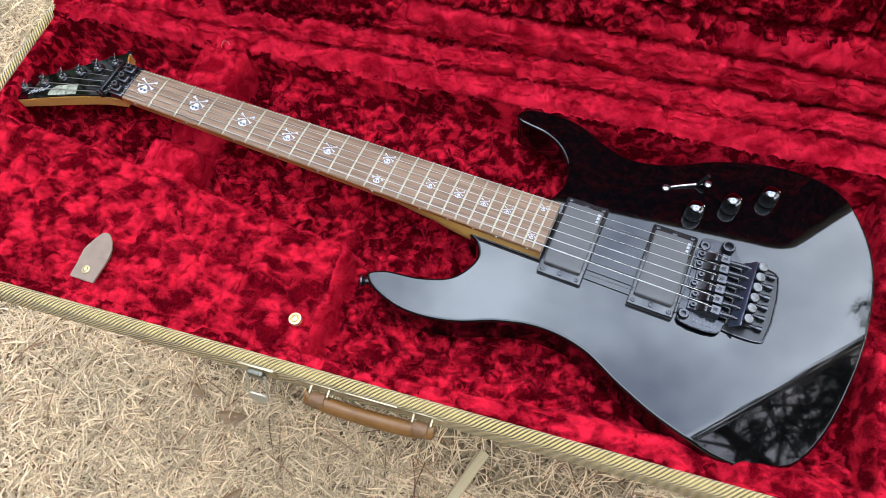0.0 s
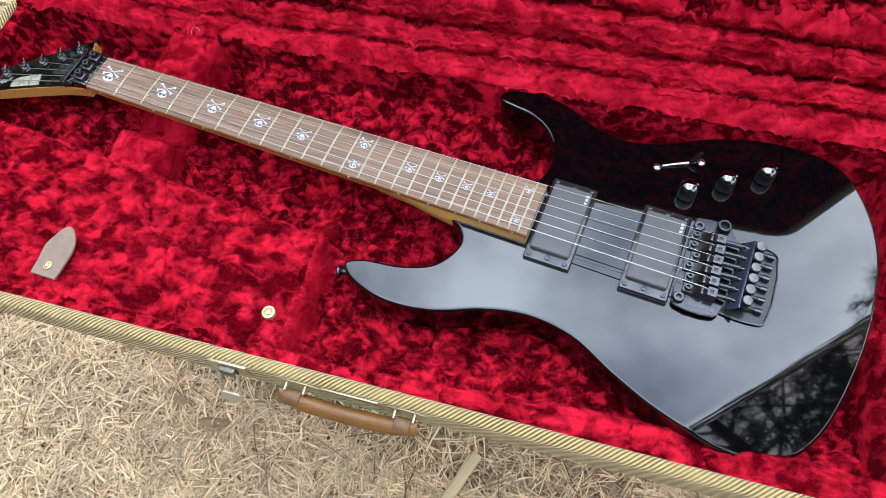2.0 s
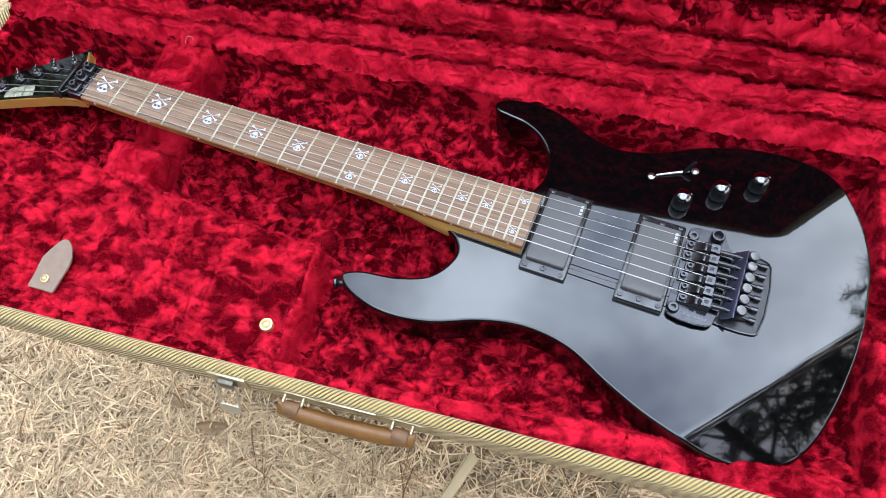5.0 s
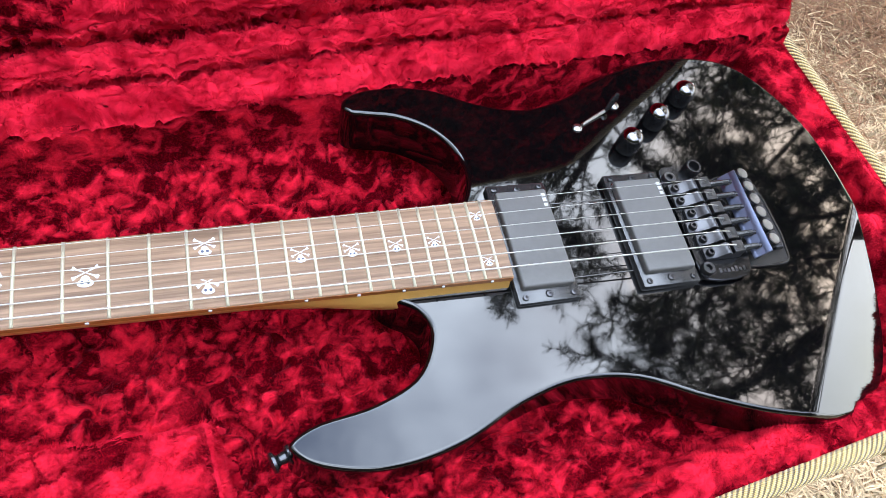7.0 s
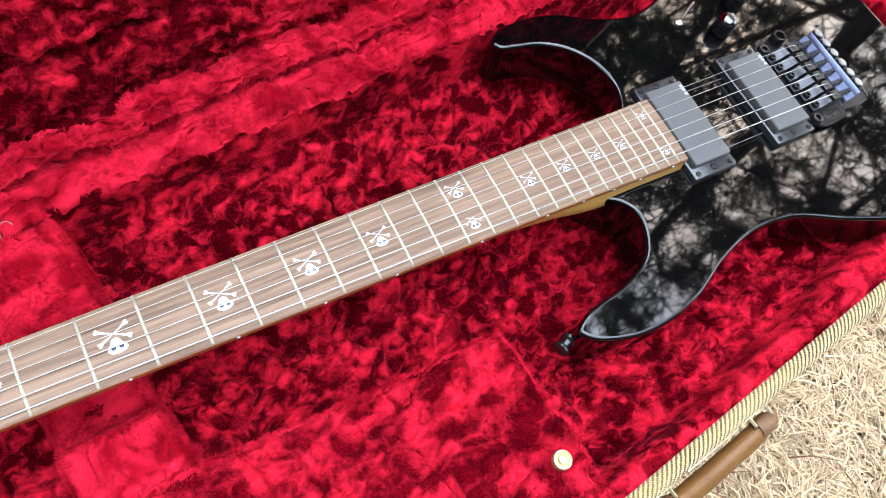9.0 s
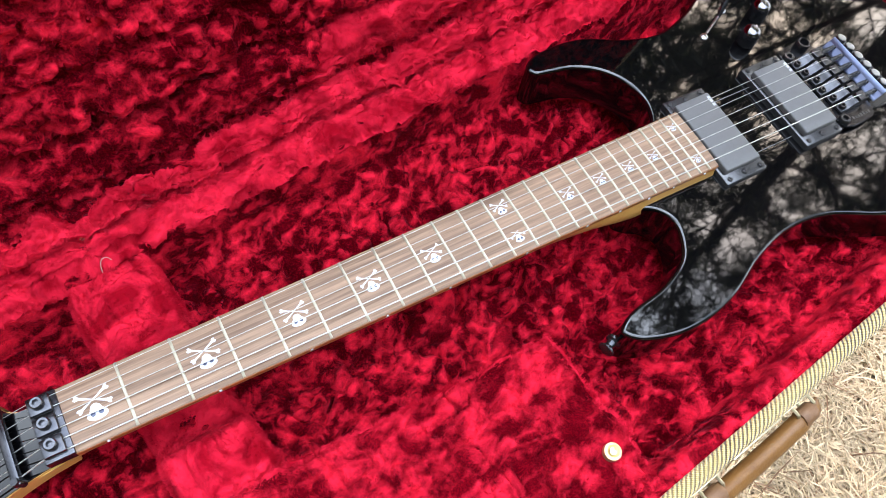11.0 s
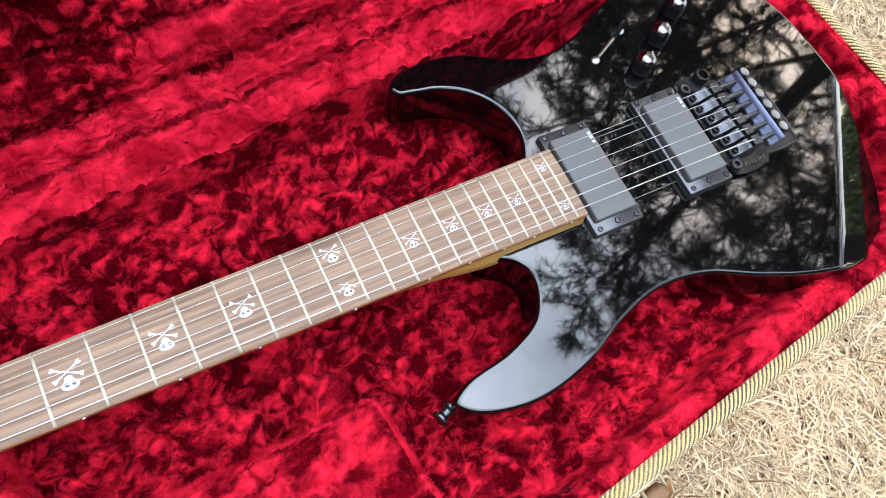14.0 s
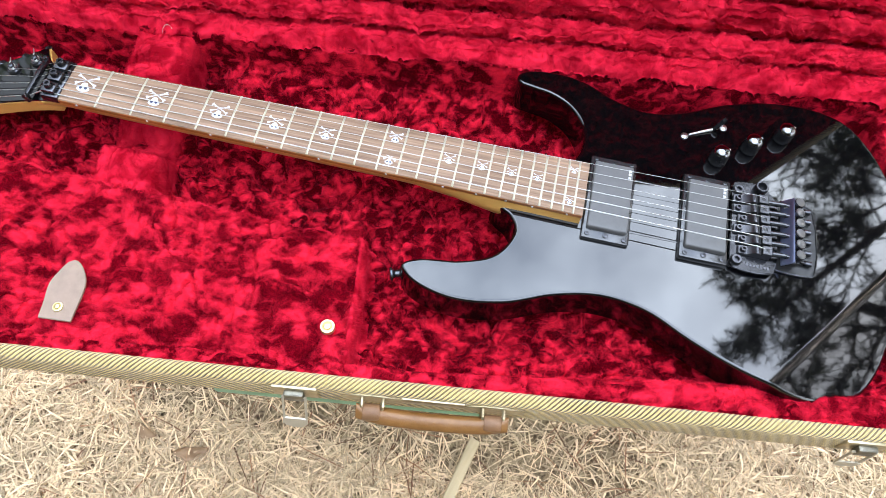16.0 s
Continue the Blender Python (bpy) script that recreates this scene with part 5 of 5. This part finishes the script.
# lower strip of the recess between the pickups
for y in (-0.0285, 0.0285):
    bm = bmesh.new()
    box(bm, 0.5395, 0.5835, y - 0.0003, y + 0.0003, TOP - 0.001, TOP + 0.0003)
    part("cavity_line", bm, PLASTIC, guitar, "thin joint line between the pickups", smooth=False)

# locking tremolo
def tremolo():
    """A double-locking bridge: plate, six staggered saddles, slotted bar, fine tuners over a recess."""
    bm = bmesh.new()
    outline = blob([(0.6295, -0.0400), (0.6295, 0.0), (0.6295, 0.0430), (0.6325, 0.0470), (0.652, 0.0475), (0.6610, 0.0455), (0.6645, 0.0380), (0.6700, 0.0335), (0.6705, 0.0), (0.6690, -0.0380), (0.6640, -0.0440), (0.6330, -0.0440)], 3)
    prism(bm, outline, TOP + 0.0025, TOP + 0.0058)
    bmesh.ops.bevel(bm, geom=[e for e in bm.edges if abs(e.verts[0].co.z - e.verts[1].co.z) < 1e-6], offset=0.0007, segments=2, affect="EDGES")
    plate = part("tremolo", bm, TREMBLACK, guitar, "black chrome locking tremolo bridge")
    for y in (-0.0370, 0.0370):
        bm = bmesh.new()
        lathe(bm, [(0.0050, 0.0), (0.0050, 0.0078), (0.0043, 0.0090), (0.0024, 0.0090), (0.0021, 0.0062)], 20, pose(0.6340, y, TOP))
        part("pivot_stud", bm, SADDLE, plate)
    bm = bmesh.new()
    lathe(bm, [(0.0062, 0.0), (0.0062, 0.0058), (0.0054, 0.0072), (0.0042, 0.0072), (0.0038, 0.0015)], 22, pose(0.6540, 0.0420, TOP + 0.0056))
    part("arm_socket", bm, METALBLACK, plate)
    # engraved marks on the lower ear
    bm = bmesh.new()
    for k in range(7):
        box(bm, 0.6430 + 0.0031 * k, 0.6448 + 0.0031 * k, -0.0405, -0.0405 + (0.0034, 0.0024, 0.0024, 0.0030, 0.0036, 0.0024, 0.0028)[k], TOP + 0.0057, TOP + 0.00605)
    part("engraved_marks", bm, SADDLE, plate, "small bright engraved bars", smooth=False)
    bolts = (0.6390, 0.6380, 0.6345, 0.6380, 0.6335, 0.6335)
    for i in range(6):
        y = 0.0530 * (i / 5 - 0.5)
        x, z = 0.6580 - 0.0008 * i, TOP + 0.0058
        # the saddle's side, from its low foot over the round crest to the tall clamping block
        side = [(bolts[i] - 0.0042, 0.0), (bolts[i] - 0.0042, 0.0026), (bolts[i] + 0.0036, 0.0030), (x - 0.0112, 0.0062), (x - 0.0090, 0.0084), (x - 0.0070, 0.0088), (x - 0.0055, 0.0078),
                (x - 0.0050, 0.0060), (x - 0.0042, 0.0058), (x - 0.0040, 0.0094), (x + 0.0046, 0.0094), (x + 0.0046, 0.0)]
        bm = bmesh.new()
        prism(bm, [(p, -q) for p, q in side], -0.0044, 0.0044, Matrix.Translation((0, y, z)) @ pose(0, 0, 0, -90, 0, 0))
        bmesh.ops.bevel(bm, geom=list(bm.edges), offset=0.00045, segments=1, affect="EDGES")
        part("saddle", bm, SADDLE, plate, "black nickel saddle")
        # raised dark block stands in for the shaded square hole
        bm = bmesh.new()
        box(bm, x - 0.0018, x + 0.0018, y - 0.0017, y + 0.0017, z + 0.0080, z + 0.0096, 0.0003)
        part("dark_hole_plug", bm, PITBLACK, plate)
        bm = bmesh.new()
        lathe(bm, [(0.0029, 0.0), (0.0029, 0.0026), (0.0025, 0.0033), (0.0015, 0.0033), (0.0013, 0.0012)], 16, pose(bolts[i], y, z + 0.0024))
        part("saddle_bolt", bm, SADDLE, plate)
        bm = bmesh.new()
        tube(bm, [(x + 0.0040, y, z + 0.0046), (0.6690, y, z + 0.0056), (0.6755, y, z + 0.0064)], [0.0024, 0.0023, 0.0020], 10)
        part("lock_screw", bm, RINGBLACK, plate)
        bm = bmesh.new()
        tube(bm, [(0.6753, y, z + 0.0064), (0.6785, y, z + 0.0068)], [0.0014, 0.0011], 8)
        part("screw_tip", bm, SADDLE, plate)
        ft = 0.0545 * (i / 5 - 0.5) + 0.0025
        fx = 0.6850
        bm = bmesh.new()
        lathe(bm, [(0.0034, 0.0), (0.0048, 0.0010), (0.0046, 0.0020), (0.0048, 0.0030), (0.0048, 0.0084), (0.0044, 0.0092)], 24, pose(fx, ft, TOP + 0.0078, 0, 10, 0))
        part("fine_tuner", bm, METALBLACK, plate, "round black nickel fine tuner")
        bm = bmesh.new()
        lathe(bm, [(0.0044, 0.0090), (0.0040, 0.0098), (0.0002, 0.0100)], 24, pose(fx, ft, TOP + 0.0078, 0, 10, 0))
        part("tuner_cap", bm, TUNERCAP, plate, "worn black nickel tuner top")
        bm = bmesh.new()
        tube(bm, [(fx, ft, TOP + 0.0060), (0.6985, ft, TOP + 0.0035)], 0.0015, 8)
        lathe(bm, [(0.0026, -0.0028), (0.0026, 0.0028)], 12, pose(0.6985, ft, TOP + 0.0035, 0, 90, 0))
        part("tuner_spring", bm, METALBLACK, plate)
    # slotted bar that stands up behind the saddles
    bm = bmesh.new()
    lean = Matrix.Translation((0.6775, 0.0, TOP + 0.01125)) @ pose(0, 0, 0, 0, -52, 0)
    ends = (-0.0335, 0.0335)
    box(bm, -0.0066, -0.0034, *ends, -0.0008, 0.0008, 0.0003, m=lean)
    box(bm, 0.0016, 0.0066, *ends, -0.0008, 0.0008, 0.0003, m=lean)
    ys = [0.0530 * (i / 5 - 0.5) for i in range(6)]
    stops = [ends[0]] + [q for y in ys for q in (y - 0.0019, y + 0.0019)] + [ends[1]]
    for lo, hi in zip(stops[::2], stops[1::2]):
        box(bm, -0.0038, 0.0020, lo, hi, -0.0008, 0.0008, m=lean)
    part("slotted_bar", bm, SKYSTEEL, plate, "slotted steel bar with the sky's blue reflection put into its colour")
    bm = bmesh.new()
    outline = blob([(0.668, -0.035), (0.674, -0.0370), (0.700, -0.0365), (0.7055, -0.0335), (0.7045, 0.0320), (0.6990, 0.0365), (0.680, 0.0375), (0.672, 0.035)], 3)
    prism(bm, outline, TOP + 0.0002, TOP + 0.0012)
    part("recess_plate", bm, PITBLACK, plate, "dark tremolo recess")
    bm = bmesh.new()
    tube(bm, [(x, y, TOP + 0.0012) for x, y in outline], 0.0009, 6, True)
    part("recess_rim", bm, METALBLACK, plate)
    return plate


tremolo()


def control_knob(x, y):
    bm = bmesh.new()
    lathe(bm, [(0.0086, 0.0), (0.0088, 0.001), (0.0083, 0.0120), (0.0079, 0.0131)], 32, pose(x, y, TOP + 0.0008))
    ob = part("control_knob", bm, KNOBBLACK, guitar, "gloss black control knob with a polished domed top")
    cap = bmesh.new()
    lathe(cap, [(0.0079, 0.0), (0.0076, 0.0012), (0.0068, 0.0024), (0.0056, 0.0034), (0.0041, 0.0041), (0.0020, 0.0045), (0.0002, 0.0046)], 28, pose(x, y, TOP + 0.0136))
    part("knob_dome", cap, DOME, ob)
    bm = bmesh.new()
    lathe(bm, [(0.0010, 0.0), (0.0010, 0.0008), (0.0006, 0.0012)], 10, pose(x + 0.0062, y + 0.0028, TOP + 0.0150))
    part("pointer", bm, CHROME, ob)


for x, y in ((0.6150, 0.0710), (0.6452, 0.0918), (0.6765, 0.1125)):
    control_knob(x, y)


def selector():
    bm = bmesh.new()
    for x, y in ((0.5825, 0.0915), (0.6195, 0.1105)):
        lathe(bm, [(0.0036, 0.0), (0.0036, 0.0010), (0.0024, 0.0018), (0.0002, 0.0019)], 16, pose(x, y, TOP))
    tube(bm, [(0.5865, 0.0935, TOP + 0.0012), (0.598, 0.0995, TOP + 0.0016), (0.6085, 0.1045, TOP + 0.0020)], [0.0011, 0.0013, 0.0015], 8)
    box(bm, 0.596, 0.616, 0.1035, 0.1045, TOP + 0.0001, TOP + 0.0004, m=Matrix.Translation((0.606, 0.104, 0)) @ pose(0, 0, 0, 0, 0, 27) @ Matrix.Translation((-0.606, -0.104, 0)))
    ob = part("pickup_selector", bm, CHROME, guitar, "chrome blade pickup selector")
    bm = bmesh.new()
    tube(bm, [(0.6085, 0.1040, TOP + 0.0010), (0.6120, 0.1065, TOP + 0.006), (0.6150, 0.1088, TOP + 0.0105), (0.6172, 0.1104, TOP + 0.0145)], [0.0013, 0.0022, 0.0026, 0.0017], 10)
    part("selector_tip", bm, KNOBBLACK, ob, "gloss black tip")


selector()


def strap_button(m):
    bm = bmesh.new()
    lathe(bm, [(0.0060, -0.001), (0.0060, 0.0012), (0.0038, 0.0026), (0.0032, 0.0062), (0.0044, 0.0080), (0.0061, 0.0088), (0.0062, 0.0104), (0.0050, 0.0112), (0.0020, 0.0114)], 22, m)
    part("strap_button", bm, METALBLACK, guitar, "black strap button")


strap_button(pose(0.3485, -0.1055, 0.0865, 0, -90, 18))
strap_button(pose(0.7815, 0.004, 0.084, 0, 90, 0))

# ---- bits caught in the plush ----
LINT = material("pale_lint", (0.36, 0.27, 0.22), 0.7, vary=(0.28, 0.19, 0.15), scale=300)


def plush_bit(name, points, radius, label, category):
    bm = bmesh.new()
    tube(bm, spline(points, 5, False), radius, 6)
    me = bpy.data.meshes.new(name)
    bm.to_mesh(me)
    bm.free()
    ob = new(name, finish(me, LINT))
    ob.matrix_basis = pose(0, 0, 0, 0, 0, CASE_TURN)
    return tagged(ob, label, category)


plush_bit("thread", [(0.0590, 0.0925, 0.0935), (0.0600, 0.0945, 0.0985), (0.0625, 0.0975, 0.1010), (0.0660, 0.0985, 0.0995), (0.0680, 0.0970, 0.0960)], 0.0003, "pale curled thread caught in crimson plush", "thread")

# ---- lawn litter ----


def stick(x, y, turn, length, name="stick"):
    bm = bmesh.new()
    box(bm, -length / 2, length / 2, -0.0085, 0.0085, 0.0, 0.007, 0.0022)
    for v in bm.verts:
        v.co.y += 0.003 * math.sin(v.co.x * 40) + 0.0008 * math.sin(v.co.x * 300)
    me = bpy.data.meshes.new(name)
    bm.to_mesh(me)
    bm.free()
    ob = new(name, finish(me, STICKWOOD))
    ob.matrix_basis = pose(x, y, GROUND + 0.024, 2, -3, turn)
    return tagged(ob, "flat pale weathered wood sliver on the dry grass", "stick")


stick(0.452, -0.157, 72, 0.10)


def leaf(x, y, turn, size, tilt):
    n = 7
    us, vs = np.linspace(0, 1, 9), np.linspace(-1, 1, 7)
    curl = 1.1

    def place(U, V):
        w = 0.22 * np.sin(np.pi * np.clip(U, 0.02, 0.98)) ** 0.8 * (1 + 0.15 * np.sin(U * 22))
        return size * (U - 0.5), size * w * V, size * (curl * (V ** 2) * w + 0.15 * (U - 0.5) ** 2 + 0.03 * np.sin(9 * U + 3 * V))
    verts, quads = sheet(us, vs, place)
    me = bulk_mesh("dead_leaf", verts, quads, LEAFBROWN)
    ob = new("dead_leaf", me)
    ob.matrix_basis = pose(x, y, GROUND + 0.024, tilt, 8, turn)
    sol = ob.modifiers.new("thickness", "SOLIDIFY")
    sol.thickness = 0.0005
    return tagged(ob, "curled brown dead leaf on the dry grass", "leaf", "fallen leaves")


for x, y, turn, size, tilt in ((0.055, -0.215, 20, 0.050, 40), (-0.02, -0.20, 160, 0.042, -35), (0.12, -0.33, 60, 0.045, 45), (0.07, -0.40, 40, 0.042, -40),
                               (0.62, -0.26, 110, 0.05, 26), (0.47, -0.45, 10, 0.05, 32), (-0.55, 0.22, 70, 0.06, 25), (-0.42, 0.46, 200, 0.06, -27)):
    leaf(x, y, turn, size, tilt)


def film_scrap():
    pts = spline([(1.190, 0.465, GROUND + 0.025), (1.203, 0.498, GROUND + 0.045), (1.245, 0.518, GROUND + 0.05), (1.31, 0.530, GROUND + 0.04), (1.33, 0.500, GROUND + 0.03), (1.27, 0.480, GROUND + 0.03), (1.225, 0.468, GROUND + 0.03)], 6, False)
    bm = bmesh.new()
    prev = None
    for p in pts:
        a, b = bm.verts.new(p + Vector((0, -0.007, 0))), bm.verts.new(p + Vector((0.003, 0.006, 0.004)))
        if prev:
            bm.faces.new((prev[0], a, b, prev[1]))
        prev = (a, b)
    r = bmesh.ops.solidify(bm, geom=list(bm.faces), thickness=0.0006)
    me = bpy.data.meshes.new("film_scrap")
    bm.to_mesh(me)
    bm.free()
    ob = new("film_scrap", finish(me, BLUEPLASTIC))
    return tagged(ob, "crumpled strip of blue plastic film on the grass", "litter")


film_scrap()

# ---- pines beyond the tail, mirrored in the lacquer ----


def pine(x, y, height, crown, seed):
    """A tall pine: tapered trunk, limbs, and needles in tufts along the twigs."""
    g = random.Random(seed)
    height *= 0.83
    root = thing("pine_tree", pose(x, y, GROUND - 0.05), "tall open-crowned pine tree on the lawn", "tree", "pines")
    bm = bmesh.new()
    lean = [Vector((0.06 * height * 0.3 * math.sin(f * 3 + seed), 0.05 * height * 0.3 * math.cos(f * 2.3 + seed), height * f)) - Vector((0.06 * height * 0.3 * math.sin(seed), 0.05 * height * 0.3 * math.cos(seed), 0)) for f in np.linspace(0, 1, 12)]
    tube(bm, lean, [0.11 * (1 - 0.9 * f) + 0.012 for f in np.linspace(0, 1, 12)], 10)
    part("trunk", bm, BARK, root)
    limbs = bmesh.new()
    rng = np.random.default_rng(seed)
    tips = []
    count = int(60 * height / 11)
    for k in range(count):
        f = 0.30 + 0.69 * (k / count) ** 0.9
        at = lean[min(int(f * 11), 10)].lerp(lean[min(int(f * 11) + 1, 11)], f * 11 - int(f * 11))
        reach = crown * (1.06 - f) ** 0.7 * g.uniform(0.75, 1.25) + 0.25
        a = k * 2.4 + g.uniform(-0.4, 0.4)
        rise = g.uniform(-0.05, 0.35) + 0.4 * (f - 0.5)
        pts = [at + Vector((math.cos(a + 0.25 * s * g.uniform(-1, 1)) * reach * s, math.sin(a) * reach * s, reach * (rise * s + 0.15 * s * s) - 0.1 * reach * s * (1 - s))) for s in (0, 0.3, 0.6, 0.85, 1.0)]
        r0 = 0.045 * (1.1 - f)
        tube(limbs, pts, [r0, r0 * 0.7, r0 * 0.45, r0 * 0.3, r0 * 0.15], 5)
        for s in np.linspace(0.25, 1.0, 9):
            i = min(int(s * 4), 3)
            p = pts[i].lerp(pts[i + 1], s * 4 - i)
            for _ in range(3):
                b = a + g.uniform(-1.5, 1.5)
                q = p + Vector((math.cos(b), math.sin(b), g.uniform(-0.1, 0.45))) * reach * 0.22 * g.uniform(0.5, 1.3)
                tube(limbs, [p, p.lerp(q, 0.5) + Vector((0, 0, 0.02)), q], [0.008, 0.006, 0.003], 3)
                tips.append((p, q))
    part("limbs", limbs, BARK, root)
    P, D = [], []
    for p, q in tips:
        d = (q - p).normalized()
        for s in (0.45, 0.75, 1.0):
            P.append(p.lerp(q, s))
            D.append(d)
    P, D = np.array(P), np.array(D)
    each = 9
    P, D = np.repeat(P, each, 0), np.repeat(D, each, 0)
    way = D * 0.9 + rng.normal(0, 0.8, D.shape)
    way /= np.linalg.norm(way, axis=1, keepdims=True)
    L = rng.uniform(0.10, 0.22, (len(P), 1))
    side = np.cross(way, rng.normal(0, 1, way.shape))
    side /= np.linalg.norm(side, axis=1, keepdims=True)
    side *= 0.0060
    verts = np.stack((P - side, P + side, P + way * L), 1).reshape(-1, 3)
    part("needles", bulk_mesh("needles", verts, np.arange(len(verts)).reshape(-1, 3), NEEDLE, False), None, root, "dark green needle tufts")
    return root


for x, y, h, c, s in ((4.7, 1.3, 9.3, 2.1, 1), (4.7, 4.3, 11.4, 2.0, 2), (4.5, 6.0, 9.8, 2.2, 10), (6.4, -1.2, 11.3, 2.3, 3), (7.2, 3.2, 13.2, 2.4, 4), (8.6, 0.6, 13.0, 2.4, 5), (9.5, 6.0, 14.0, 2.5, 6)):
    pine(x, y, h, c, s)


def far_wood():
    """A ring of far trees that closes the horizon, plus a nearer unseen row added to block light."""
    g = np.random.default_rng(77)
    P, W = [], []
    for k in range(150):
        a = 2 * np.pi * (k + g.uniform(-0.4, 0.4)) / 150
        r, h = g.uniform(30, 48), g.uniform(9, 17)
        if math.cos(a + 0.12) > 0.80:
            continue
        if math.sin(a) < -0.25:
            # unseen trees added close on the -y side to cut its low light
            r, h = g.uniform(13, 22), g.uniform(11, 17)
        n = 420
        f = g.random(n) ** 0.8
        rad = (0.35 + 0.65 * np.sin(np.pi * np.clip(f * 0.9 + 0.08, 0, 1))) * h * 0.24 * np.sqrt(g.random(n))
        b = g.uniform(0, 2 * np.pi, n)
        P.append(np.stack((r * np.cos(a) + rad * np.cos(b), r * np.sin(a) + rad * np.sin(b), GROUND + h * f), -1))
    P = np.concatenate(P)
    d1, d2 = g.normal(0, 1, (2, len(P), 3))
    d1 *= 0.75 / np.linalg.norm(d1, axis=1, keepdims=True)
    d2 *= 0.75 / np.linalg.norm(d2, axis=1, keepdims=True)
    verts = np.stack((P - d1, P + d1 * 0.6 + d2 * 0.4, P + d2), 1).reshape(-1, 3)
    return bulk_mesh("far_wood", verts, np.arange(len(verts)).reshape(-1, 3), NEEDLE, False)


def hedge():
    """A clipped evergreen hedge across the open side of the lawn."""
    g = np.random.default_rng(78)
    n = 60000
    y = g.uniform(-15, 9, n)
    P = np.stack((24 + 0.5 * g.normal(0, 1, n), y, GROUND + g.random(n) * (2.0 + 0.35 * np.sin(y * 1.7) + 0.2 * np.sin(y * 4.1))), -1)
    d1, d2 = g.normal(0, 0.09, (2, n, 3))
    verts = np.stack((P - d1, P + d1 * 0.6 + d2 * 0.4, P + d2), 1).reshape(-1, 3)
    return bulk_mesh("hedge", verts, np.arange(len(verts)).reshape(-1, 3), HEDGE, False)


tagged(new("hedge", hedge()), "low leafy green hedge beyond the lawn", "hedge", kind="stuff")
tagged(new("far_wood", far_wood()), "dark far belt of trees round the lawn, with an added unseen near row", "trees", kind="stuff")
